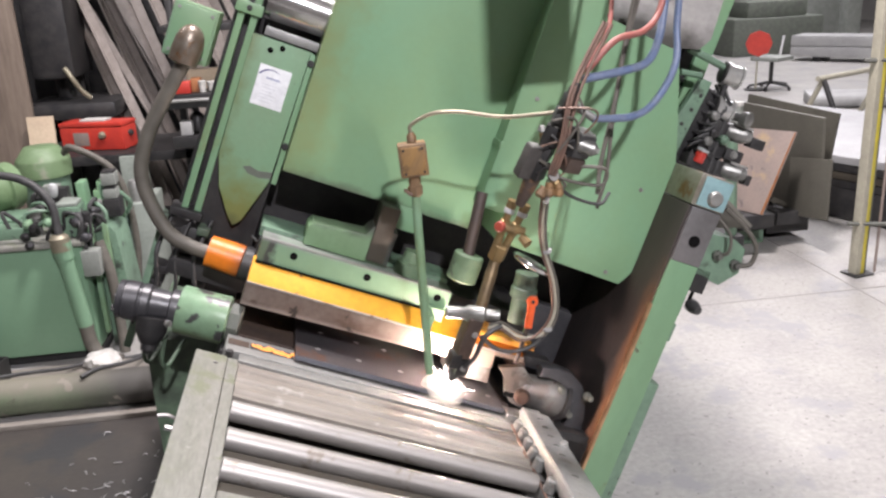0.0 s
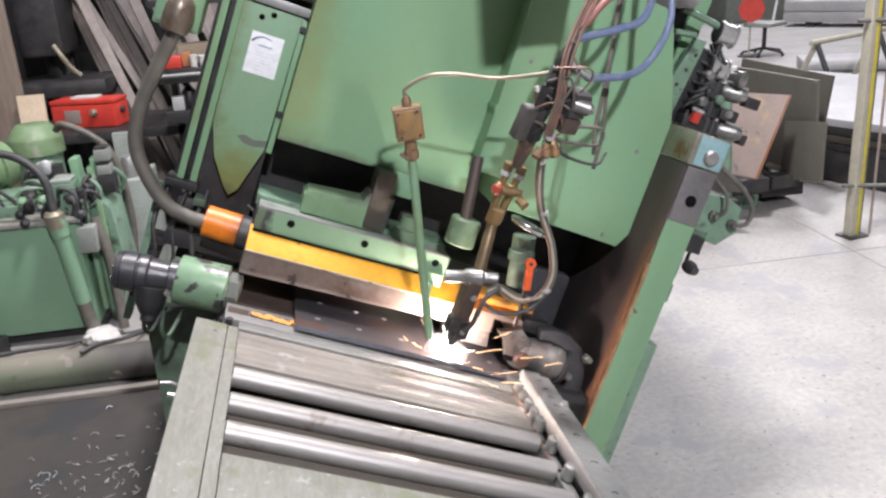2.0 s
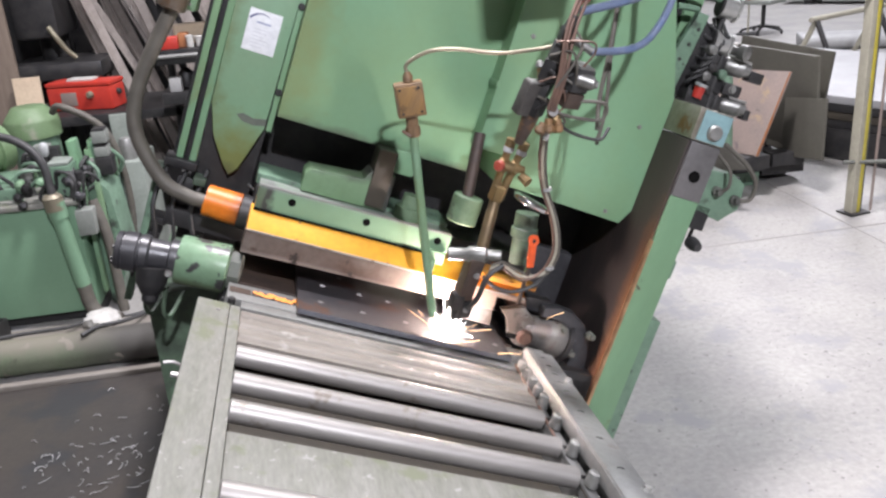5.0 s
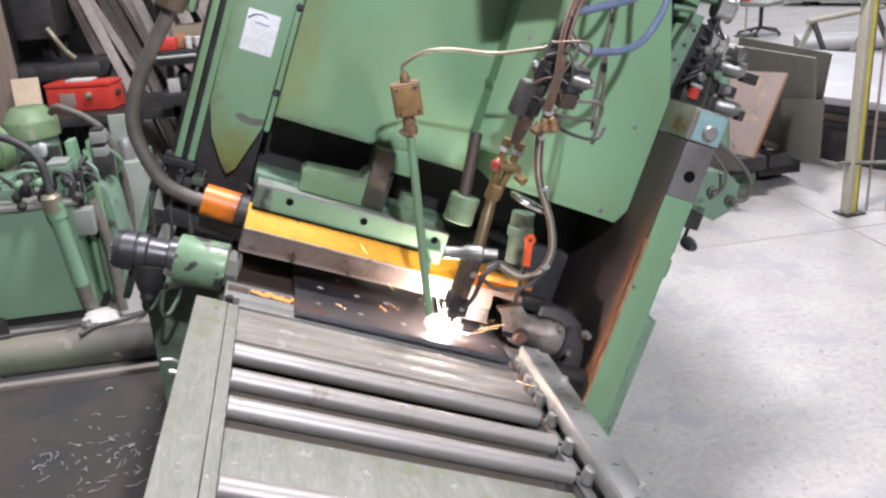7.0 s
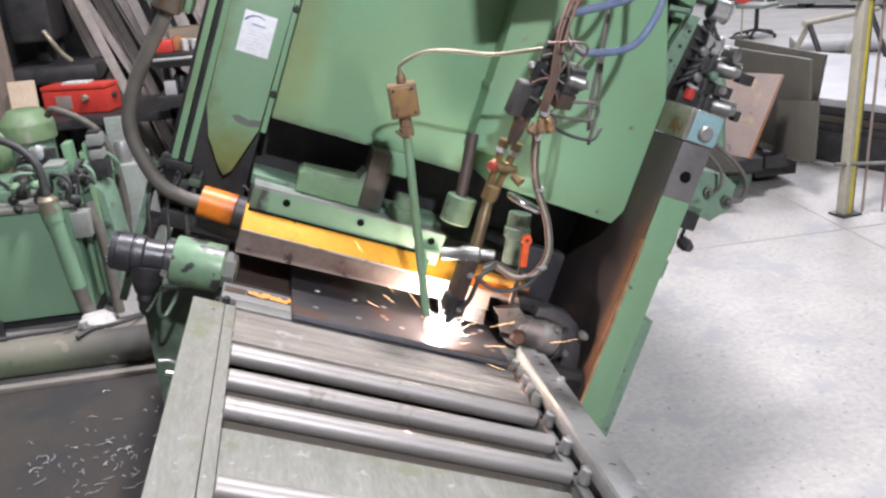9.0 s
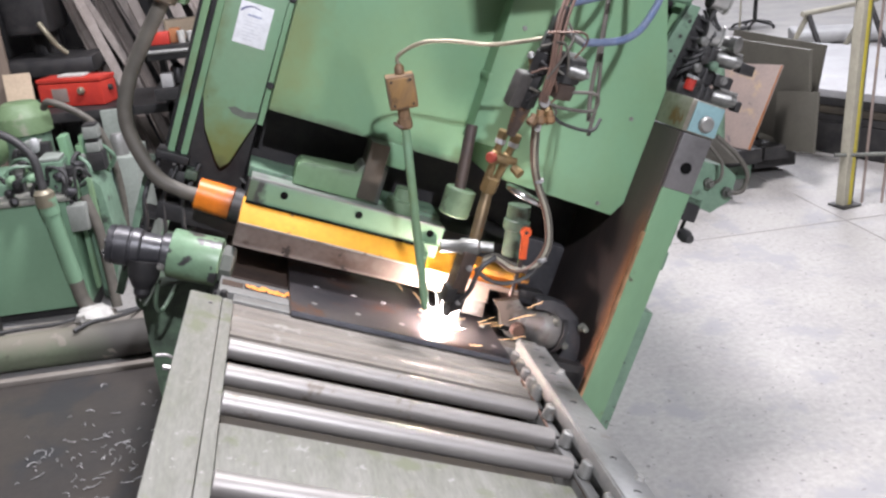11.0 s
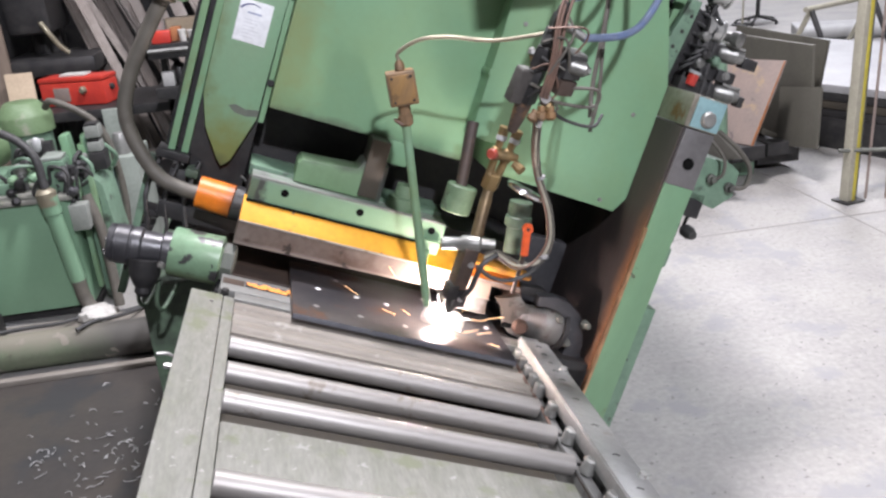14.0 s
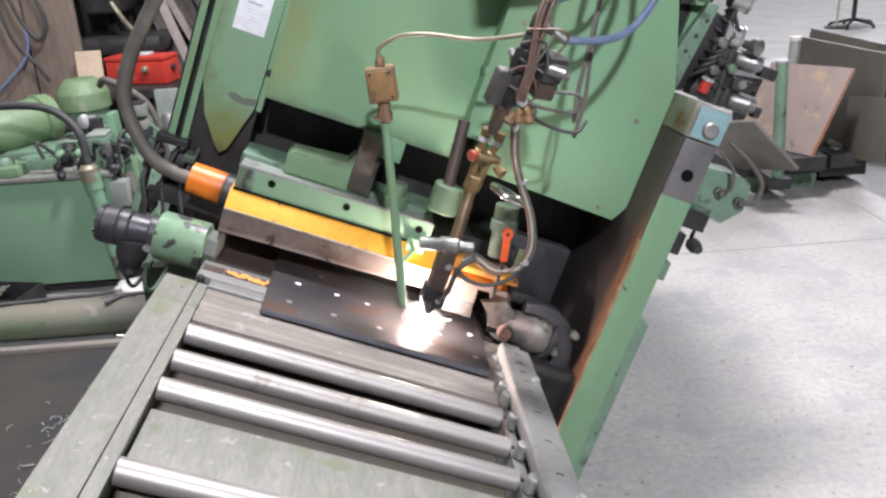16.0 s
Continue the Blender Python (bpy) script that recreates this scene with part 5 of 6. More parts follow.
def spark(i, length, r):
    b = B()
    pts = [(length * (k / 4 - 0.5), 0, 0.014 * length * math.sin(i + 2.2 * k)) for k in range(5)]
    tube(b, pts, r, 5, 2)
    return solid("spark", b, SPARK, "bright orange flying spark streak", "spark", MACH @ Matrix.Translation(FOOT), group="flying sparks")


random.seed(21)
SPARKS = [spark(i, random.uniform(0.025, 0.085), random.uniform(0.0003, 0.00055)) for i in range(20)]


# ---- pump unit behind, on the floor ----
def pump_unit():
    t = thing("hydraulic_power_unit", "oily green hydraulic power unit with tank and motors", "power unit", pose(-1.68, 2.14, 0, 0, 0, 0))
    pbox("tank", t, TANK, -1.0, 0.0, 0.0, 0.75, 0.06, 0.62, label="green sheet oil tank", bevel=0.012)
    pbox("tank_lid", t, GREEN_GREY, -1.02, 0.02, -0.02, 0.77, 0.62, 0.645, bevel=0.006)
    pbox("skid", t, DARK, -1.0, 0.0, 0.05, 0.7, 0.004, 0.06)
    # upright motor with domed cap
    c = Vector((-0.40, 0.95, 0))
    part("upright_motor", lathe(B(), c + Vector((0, 0, 0.55)), c + Vector((0, 0, 0.80)), [(0, 0.13), (1, 0.13)], 28), GREEN_OLD, t, "upright electric motor")
    part("fan_cap", lathe(B(), c + Vector((0, 0, 0.80)), c + Vector((0, 0, 0.97)), [(0, 0.152), (0.52, 0.152), (0.60, 0.146), (0.96, 0.098), (1, 0.088)], 16), FANCAP, t, "domed dusty green fan cover")
    pbox("motor_stand", t, GREEN_OLD, -0.56, -0.22, 0.77, 1.1, 0.004, 0.55)
    # lying motor on the lid
    part("lying_motor", lathe(B(), (-0.74, 0.30, 0.80), (-0.48, 0.62, 0.82), [(0, 0.05), (0.1, 0.11), (0.35, 0.135), (0.36, 0.125), (0.8, 0.125), (0.82, 0.14), (1, 0.13)], 28), FANCAP, t, "lying dusty green electric motor")
    pbox("motor_foot", t, GREEN_OLD, -0.62, -0.36, 0.25, 0.5, 0.645, 0.71)
    pbox("pump_bracket", t, GREEN_OLD, -0.50, -0.28, 0.12, 0.32, 0.645, 0.70)
    # valve stack
    random.seed(3)
    for i in range(13):
        x, y = random.uniform(-0.30, 0.10), random.uniform(0.15, 0.7)
        w, d, h = random.uniform(0.04, 0.09), random.uniform(0.04, 0.09), random.uniform(0.05, 0.14)
        z = 0.645 + (0.07 if i % 3 == 0 else 0)
        pbox("valve", t, (GREEN_OLD, DARK, GREEN, GREYMACH)[i % 4], x - w / 2, x + w / 2, y - d / 2, y + d / 2, 0.645, z + h, bevel=0.008)
    for i in range(7):
        x, y = random.uniform(-0.3, 0.06), random.uniform(0.10, 0.4)
        part("valve_cap", lathe(B(), (x, y, 0.645), (x, y, 0.645 + random.uniform(0.05, 0.16)), [(0, 0.022), (0.6, 0.022), (0.65, 0.032), (0.95, 0.032), (1, 0.02)], 14), (DARK, GREEN_WORN, STEEL_DULL)[i % 3], t)
    # front pipe with pale sleeve, conduit to the floor
    part("front_pipe", lathe(B(), (-0.035, -0.05, 0.22), (-0.075, -0.06, 0.66), [(0, 0.038), (0.8, 0.038), (0.81, 0.044), (1, 0.046)], 18), TANK, t, "green upright pipe")
    part("pipe_cap", lathe(B(), (-0.074, -0.06, 0.62), (-0.080, -0.06, 0.70), [(0, 0.047), (0.8, 0.047), (1, 0.03)], 18), PIPE_TAN, t)
    ptube("conduit", t, HOSE_GREY, [(-0.035, -0.05, 0.24), (-0.02, -0.06, 0.12), (0.03, -0.08, 0.05), (0.12, -0.10, 0.03)], 0.034, "grey floor conduit", 12)
    ptube("conduit", t, HOSE_GREY, [(0.07, 0.05, 0.62), (0.11, 0.02, 0.45), (0.12, 0.0, 0.25), (0.13, -0.04, 0.05)], 0.025, "grey conduit", 12)
    j = pbox("junction_box", t, GREYMACH, 0.0, 0.085, -0.05, 0.03, 0.47, 0.60, label="grey junction box", bevel=0.008)
    part("side_rack", prism(B(), [(0.04, 0.05), (0.075, 0.03), (0.165, 0.28), (0.14, 0.64), (0.09, 0.70), (0.04, 0.66)], 0.12, 0.40, 0.006), GREEN_OLD, t, "green side bracket with slots")
    part("rack_slot", prism(B(), [(0.092, 0.40), (0.108, 0.38), (0.112, 0.58), (0.096, 0.60)], 0.1165, 0.1195, 0), HOLE, t)
    pbox("green_casting", t, GREEN, 0.015, 0.055, 0.18, 0.28, 0.62, 0.895, bevel=0.008, m=pose(0, 0, 0, 0, -3, 0))
    for z0, z1, w in ((0.795, 0.845, 0.065), (0.865, 0.925, 0.07)):
        v = pbox("solenoid", t, GREYMACH, 0.09, 0.09 + w, 0.20, 0.29, z0, z1, label="grey solenoid coil", bevel=0.006)
        pbox("coil_gap", v, DARK, 0.095, 0.085 + w, 0.205, 0.285, z1, z1 + 0.012, bevel=0.002)
    pbox("solenoid_base", t, DARK, 0.085, 0.165, 0.195, 0.30, 0.70, 0.792, bevel=0.006)
    part("white_cap", lathe(B(), (-0.135, 0.16, 0.84), (-0.125, 0.15, 0.905), [(0, 0.016), (0.15, 0.022), (0.8, 0.022), (1, 0.014)], 16), PALEBEAM, t, "white breather cap")
    pcyl("cap_stem", t, DARK, (-0.135, 0.16, 0.645), (-0.135, 0.16, 0.84), 0.012, 10)
    pbox("manifold", t, GREEN_OLD, -0.12, 0.0, 0.06, 0.24, 0.646, 0.80, bevel=0.008)
    pbox("manifold_top", t, PALEGREEN, -0.11, -0.01, 0.07, 0.22, 0.802, 0.818, bevel=0.003)
    for x, z in ((-0.09, 0.70), (-0.04, 0.73), (-0.065, 0.77)):
        part("manifold_plug", hexbolt(B(), (x, 0.06, z), (0, -1, 0), 0.012, 0.012), DARK, t)
    pbox("ledge_casting", t, GREEN_WORN, -0.62, -0.44, -0.01, 0.16, 0.646, 0.70, bevel=0.01)
    part("ledge_plug", lathe(B(), (-0.53, 0.06, 0.70), (-0.53, 0.06, 0.74), [(0, 0.05), (0.5, 0.05), (1, 0.035)], 16), GREEN_OLD, t)
    for x in (0.03, 0.10):
        pbox("rib", t, GREEN_WORN, x - 0.01, x + 0.012, 0.07, 0.11, 0.12, 0.70, bevel=0.004)
    for i in range(16):
        x, y, z = random.uniform(-0.34, 0.10), random.uniform(-0.02, 0.35), random.uniform(0.62, 0.72)
        ptube("hose", t, (RUBBER, DARK, GREEN_OLD)[i % 3], [(x, y, z - 0.06), (x + random.uniform(-0.05, 0.05), y, z + random.uniform(0.05, 0.14)), (x + random.uniform(-0.12, 0.12), y + 0.05, z + random.uniform(0.0, 0.12)), (x + random.uniform(-0.15, 0.15), y + 0.1, z - 0.05)], random.uniform(0.007, 0.013), "", 8)
    for i in range(12):
        x, y, z = random.uniform(-0.30, 0.10), random.uniform(-0.015, 0.2), random.uniform(0.62, 0.78)
        part("fitting", lathe(B(), (x, y, z), (x + random.uniform(-0.03, 0.03), y - 0.05, z + random.uniform(-0.02, 0.03)), [(0, 0.016), (0.4, 0.016), (0.45, 0.022), (0.8, 0.022), (1, 0.012)], 10), (DARK, MOTOR, GREEN_WORN, DARK)[i % 4], t)
    for pts, r, m in (
        ([(-0.08, -0.05, 0.70), (-0.10, -0.03, 0.86), (-0.22, 0.0, 0.97), (-0.42, 0.02, 1.0), (-0.75, 0.05, 0.98)], 0.02, RUBBER),
        ([(-0.02, 0.05, 0.64), (0.0, 0.06, 0.74), (-0.05, 0.1, 0.80), (-0.15, 0.2, 0.78)], 0.013, RUBBER),
        ([(0.02, 0.0, 0.60), (0.0, 0.03, 0.72), (-0.06, 0.12, 0.75), (-0.12, 0.15, 0.66)], 0.010, RUBBER),
        ([(-0.14, 0.20, 0.66), (-0.20, 0.18, 0.78), (-0.28, 0.25, 0.74), (-0.33, 0.3, 0.66)], 0.014, RUBBER),
        ([(-0.21, 0.72, 0.96), (-0.147, 0.64, 1.0), (-0.003, 0.61, 0.928), (0.08, 0.61, 0.825), (0.119, 0.61, 0.644), (0.125, 0.61, 0.412), (0.10, 0.61, 0.20)], 0.019, HOSE_GREY)):
        ptube("hose", t, m, pts, r, "", 12)


pump_unit()


def second_unit():
    t = thing("grey_green_cabinet", "dusty grey-green hydraulic cabinet behind the pump", "cabinet", pose(-1.42, 2.75, 0))
    pbox("body", t, PALEGREEN, -0.16, -0.03, 0, 0.4, 0.004, 0.66, bevel=0.01)
    for x in (-0.115,):
        part("motor_cap", lathe(B(), (x, 0.1, 0.66), (x, 0.1, 0.78), [(0, 0.045), (0.8, 0.045), (1, 0.035)], 16), STEEL_DULL, t)
    pbox("sloping_panel", t, PALEGREEN, -0.20, -0.05, 0.18, 0.21, 0.40, 0.90, label="pale dusty sloping sheet", bevel=0.004)
    b = pbox("blue_tank", t, BLUEGREY, -0.30, -0.165, 0.0, 0.14, 0.004, 0.69, label="blue-grey oil tank", bevel=0.012)
    pbox("tank_flange", b, GREEN_WORN, -0.31, -0.155, -0.01, 0.15, 0.69, 0.71, bevel=0.004)
    part("tank_cap", lathe(B(), (-0.235, 0.07, 0.71), (-0.235, 0.07, 0.80), [(0, 0.05), (0.5, 0.05), (0.55, 0.035), (1, 0.03)], 16), STEEL_DULL, b)
    for x in (-0.28, -0.19):
        part("tank_bolt", hexbolt(B(), (x, -0.0, 0.60), (0, -1, 0), 0.012, 0.012), STEEL_DULL, b)


second_unit()


def left_clutter():
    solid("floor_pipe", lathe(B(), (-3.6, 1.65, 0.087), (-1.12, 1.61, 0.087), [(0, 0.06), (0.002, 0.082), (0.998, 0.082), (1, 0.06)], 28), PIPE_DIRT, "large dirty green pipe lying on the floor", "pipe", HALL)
    solid("floor_strip", box(B(), -3.6, -1.05, 1.452, 1.492, 0.004, 0.03), ROLL_OLD, "flat tan strip lying along the pipe", "strip", HALL)
    solid("floor_plate", box(B(), -3.8, -1.0, 1.76, 2.06, 0.004, 0.03), ROLL_OLD, "grey-brown floor plate behind the pipe", "plate", HALL)
    b = B()
    bmesh.ops.create_icosphere(b, subdivisions=4, radius=0.075)
    for v in b.verts:
        v.co.z *= 0.52
        v.co.x *= 1.25
        v.co *= 1 + 0.45 * noise.noise(v.co * 18) + 0.2 * noise.noise(v.co * 50)
    solid("rag", b, RAG, "crumpled white rag on the floor", "rag", pose(-1.63, 2.02, 0.055, 0, 0, 30))
    for pts in ([(-2.9, 1.64, 0.180), (-2.45, 1.635, 0.180), (-2.10, 1.635, 0.180), (-1.92, 1.80, 0.120), (-1.80, 1.95, 0.060), (-1.70, 2.035, 0.045), (-1.57, 2.08, 0.02), (-1.3, 2.2, 0.014)], [(-1.62, 1.57, 0.174), (-1.56, 1.64, 0.176), (-1.50, 1.82, 0.110), (-1.43, 2.06, 0.045), (-1.36, 2.35, 0.016)]):
        solid("floor_cable", tube(B(), pts, 0.010), RUBBER, "black cable lying on the floor", "cable", HALL)
    # red tool case on a low dark cupboard
    t = thing("red_case", "red steel tool case on a dark bench", "tool case", pose(-1.97, 4.0, 0.785, 0, 0, -16))
    pbox("body", t, RED, -0.225, 0.225, -0.10, 0.10, 0.0, 0.155, bevel=0.012)
    pbox("lid", t, RED, -0.228, 0.228, -0.103, 0.103, 0.157, 0.185, bevel=0.01)
    pbox("rag", t, RAG, -0.10, 0.08, -0.05, 0.05, 0.185, 0.20, bevel=0.006)
    part("end_latch", lathe(B(), (0.225, 0.0, 0.10), (0.245, 0.0, 0.10), [(0, 0.022), (1, 0.018)], 12), DARK, t)
    part("latch", lathe(B(), (0.08, -0.10, 0.10), (0.08, -0.13, 0.10), [(0, 0.026), (0.6, 0.024), (1, 0.015)], 14), PIPE_TAN, t)
    pbox("recess", t, RUST, -0.13, -0.02, -0.104, -0.10, 0.03, 0.12)
    t = thing("dark_bench", "black workbench under the red case", "bench", pose(-1.9, 3.95, 0))
    pbox("top", t, DARK, -0.45, 0.7, -0.25, 0.5, 0.72, 0.781)
    for x in (-0.4, 0.62):
        for y in (-0.2, 0.42):
            pbox("leg", t, DARK, x, x + 0.06, y, y + 0.06, 0.004, 0.72)
    pbox("shelf", t, DARK, -0.4, 0.65, -0.2, 0.45, 0.2, 0.24)
    solid("plywood_offcut", box(B(), -0.09, 0.09, -0.01, 0.01, 0, 1.0, m=pose(0, 0, 0, -8, 0, 0)), WOOD_PALE, "pale plywood offcut leaning upright", "board", pose(-2.40, 4.08, 0.004))
    # board wall at the left
    for i in range(5):
        solid("wall_board", box(B(), 0, 0.36, 0, 0.035, 0, 3.0, bevel=0.006), WOOD, "tall weathered wooden board", "board", pose(-4.32 + i * 0.375, 4.30 + 0.02 * (i % 2), 0.0, 0, 0, -3), group="wall boards")
    for pts, m in (([(-2.95, 4.255, 1.75), (-2.86, 4.25, 1.33), (-2.74, 4.24, 1.10), (-2.66, 4.25, 1.20), (-2.72, 4.25, 1.45), (-2.84, 4.255, 1.75)], RUBBER),
                   ([(-3.02, 4.255, 1.70), (-2.92, 4.24, 1.15), (-2.78, 4.24, 0.92), (-2.72, 4.25, 0.80)], RUBBER), ([(-3.30, 4.23, 0.60), (-3.05, 4.23, 0.78), (-2.84, 4.24, 0.98), (-2.80, 4.25, 1.20)], HOSE_BLUE)):
        solid("hanging_cable", tube(B(), pts, 0.013), m, "cable hanging in loops on the boards", "cable", HALL)
    t = thing("tool_tray", "dark sheet-metal tray with tools on the floor", "tray", pose(-2.35, 1.915, 0.032, 0, 0, -14))
    pbox("bottom", t, DARK, -0.26, 0.26, -0.12, 0.12, 0.0, 0.006, bevel=0.001)
    for x0, x1, y0, y1 in ((-0.26, 0.26, -0.126, -0.12), (-0.26, 0.26, 0.12, 0.126), (-0.266, -0.26, -0.126, 0.126), (0.26, 0.266, -0.126, 0.126)):
        pbox("side", t, DARK, x0, x1, y0, y1, 0.0, 0.11, bevel=0.001)
    for k in range(5):
        solid("hand_tool", lathe(B(), (-0.10, 0, 0.012), (0.12, 0.01, 0.10), [(0, 0.010), (0.5, 0.012), (0.52, 0.006), (1, 0.005)], 10), (PIPE_TAN, STEEL_DULL)[k % 2], "worn hand tool lying in the tray", "tool", pose(-2.35, 1.915 - 0.07 + 0.035 * k, 0.032, 0, 0, -14 + 9 * k), group="tools in the tray")
    # black machine with head, tarpaulin
    t = thing("pillar_drill", "black greasy pillar machine in the shade", "machine", pose(-2.30, 4.75, 0))
    part("column", lathe(B(), (0, 0, 0.004), (0, 0, 2.4), [(0, 0.22), (0.04, 0.22), (0.05, 0.10), (1, 0.10)], 20), DARK, t)
    pbox("head", t, DARK, -0.16, 0.14, -0.35, 0.25, 1.22, 2.2, bevel=0.05)
    pbox("table", t, DARK, -0.25, 0.40, -0.45, 0.2, 0.94, 1.06, bevel=0.04)
    ptube("handle", t, PIPE_TAN, [(0.08, -0.37, 1.30), (0.12, -0.40, 1.24), (0.17, -0.38, 1.14), (0.22, -0.36, 1.08)], 0.018)


left_clutter()


def profiles():
    random.seed(12)
    for i in range(17):
        x0 = -1.60 + i * 0.075 + random.uniform(-0.03, 0.03)
        w = random.uniform(0.05, 0.10)
        L = random.uniform(2.2, 3.0)
        b = B()
        pr = [(-w / 2, 0), (w / 2, 0), (w / 2, 0.012), (-w / 2 + 0.012, 0.012), (-w / 2 + 0.012, w * 0.6), (-w / 2, w * 0.6)]
        lo = [b.verts.new((x, -y, 0)) for x, y in pr]
        hi = [b.verts.new((x, -y, L)) for x, y in pr]
        b.faces.new(lo)
        b.faces.new(list(reversed(hi)))
        for k in range(6):
            b.faces.new((lo[k], hi[k], hi[(k + 1) % 6], lo[(k + 1) % 6]))
        bmesh.ops.recalc_face_normals(b, faces=b.faces)
        o = solid("steel_profile", b, PROFILE, "dusty steel angle profile leaning on the rack", "steel profile", pose(x0, 4.45 + 0.08 * (i % 4), 0.01, -8, random.uniform(-24, -15), random.uniform(-20, 20)), group="leaning profiles")
    t = thing("profile_rack", "dark steel rack holding leaning profiles", "rack", pose(-1.2, 5.2, 0))
    for x in (-1.2, 0.0, 1.1):
        pbox("post", t, DARK, x, x + 0.1, 0, 0.1, 0.004, 3.0)
    for z in (0.9, 1.9, 2.8):
        pbox("beam", t, DARK, -1.25, 1.25, -0.06, 0, z, z + 0.1)
    solid("backdrop_wall", box(B(), -8.9, 0.6, 5.6, 5.75, 0, 4.5, bevel=0), DARK, "near-black partition wall behind the profiles", "wall", HALL, kind="structure")
    # clutter between rack and machine
    t = thing("parts_shelf", "black shelf crowded with small machine parts", "shelf", pose(-1.12, 3.3, 0))
    for z, h in ((0.5, 0.04), (0.86, 0.07), (1.10, 0.085), (1.55, 0.04)):
        pbox("shelf_board", t, DARK, -0.25, 0.55, 0, 0.5, z, z + h)
    pcyl("front_bar", t, STEEL_DULL, (-0.25, -0.012, 1.15), (0.55, -0.012, 1.15), 0.012, 12)
    for x in (-0.25, 0.51):
        pbox("upright", t, DARK, x, x + 0.04, 0.4, 0.5, 0.004, 1.9)
    for i in range(16):
        x, z = random.uniform(-0.2, 0.45), random.choice((0.54, 0.93, 1.185))
        h = random.uniform(0.06, 0.2)
        bb = lathe(B(), (x, 0.12 + 0.2 * random.random(), z), (x, 0.12 + 0.2 * random.random(), z + h), [(0, 0.03), (0.4, 0.05), (0.8, 0.045), (1, 0.02)], 14)
        solid("machine_part", bb, (STEEL_DULL, GREYMACH, RED, CHROME, DARK)[i % 5], "small machine part standing on the shelf", "machine part", pose(-1.12, 3.3, 0), group="parts on the shelf")
    solid("red_box", box(B(), -0.055, 0.055, -0.05, 0.05, 0, 0.07, bevel=0.006), RED, "small red steel box on the shelf", "box", pose(-1.285, 3.38, 1.187))
    solid("orange_box", box(B(), -0.03, 0.03, -0.04, 0.04, 0, 0.085, bevel=0.006), RUSTEDGE, "small orange carton on the shelf", "box", pose(-1.20, 3.42, 1.187))
    solid("grey_box", box(B(), -0.035, 0.035, -0.04, 0.04, 0, 0.085, bevel=0.006), PALEGREY, "grey switch box on the shelf", "box", pose(-1.285, 3.36, 0.932))
    for x, y, z, h, r in ((-1.16, 3.36, 1.187, 0.07, 0.022), (-1.30, 3.48, 1.187, 0.13, 0.03), (-1.11, 3.40, 1.187, 0.06, 0.025), (-1.25, 3.50, 0.542, 0.16, 0.04)):
        solid("white_tub", lathe(B(), (0, 0, 0), (0, 0, h), [(0, r * 0.85), (0.8, r), (0.82, r * 1.1), (1, r * 1.1)], 18), RAG, "white plastic tub on the shelf", "tub", pose(x, y, z), group="tubs on the shelf")
    solid("white_sheet", box(B(), -0.10, 0.04, 0, 0.02, 0, 0.07, bevel=0.004, m=pose(0, 0, 0, -20, 25, 0)), RAG, "crumpled pale wrapping on the top shelf", "wrapping", pose(-1.16, 3.50, 1.592))
    solid("pale_carton", box(B(), -0.11, 0.11, -0.06, 0.06, 0, 0.12, bevel=0.008), WOOD_PALE, "open pale carton on the shelf", "carton", pose(-1.17, 3.62, 1.187, 0, 0, 12))


profiles()


def shavings():
    random.seed(2)
    b = B()
    for i in range(105):
        x, y = random.gauss(-1.42, 0.18), random.gauss(0.70, 0.16) if i % 4 else random.gauss(0.9, 0.3)
        if x > -1.16 or y > 1.38:
            continue
        a, r, n = random.uniform(0, 6.28), random.uniform(0.010, 0.030), random.uniform(0.8, 2.4)
        pts = [(x + r * math.cos(a + k * n / 3), y + r * math.sin(a + k * n / 3), 0.010 + 0.006 * math.sin(k)) for k in range(4)]
        tube(b, pts, random.uniform(0.0011, 0.002), 5, 2)
    solid("steel_shavings", b, SWARF, "curled bright steel shavings scattered on the floor", "shavings", HALL, kind="stuff")


shavings()


# Unseen box hung above the table, added to throw shade on the main cover.
def pendant():
    t = thing("cover_shade_box", "unseen green box added to shade the main cover", "pendant", pose(0.20, -0.185, 1.862))
    pbox("case", t, GREEN_OLD, -0.10, 0.10, -0.05, 0.05, 0.0, 0.46, bevel=0.01)
    for i in range(4):
        part("button", cyl(B(), (0, -0.05, 0.07 + i * 0.08), (0, -0.065, 0.07 + i * 0.08), 0.02, 16), (RED, DARK, DARK, STEEL_DULL)[i], t)
    pcyl("cable", t, RUBBER, (0, 0, 0.46), (0, 0, 4.735), 0.012, 10)


pendant()


# ---- the open hall on the right ----
def leaning_plate(br, tr, u, w, th, material, label):
    """A plate from its lower and upper near corner, reaching w metres along u."""
    br, v, u = Vector(br), Vector(tr) - Vector(br), Vector(u).normalized()
    z = v.normalized()
    n = z.cross(u).normalized()
    x = n.cross(z)
    m = Matrix((x, n, z)).transposed().to_4x4()
    m.translation = br
    return solid("steel_sheet", box(B(), 0, w, 0, th, 0, v.length, bevel=0.003), material, label, "steel plate", m, group="plates on the rack")


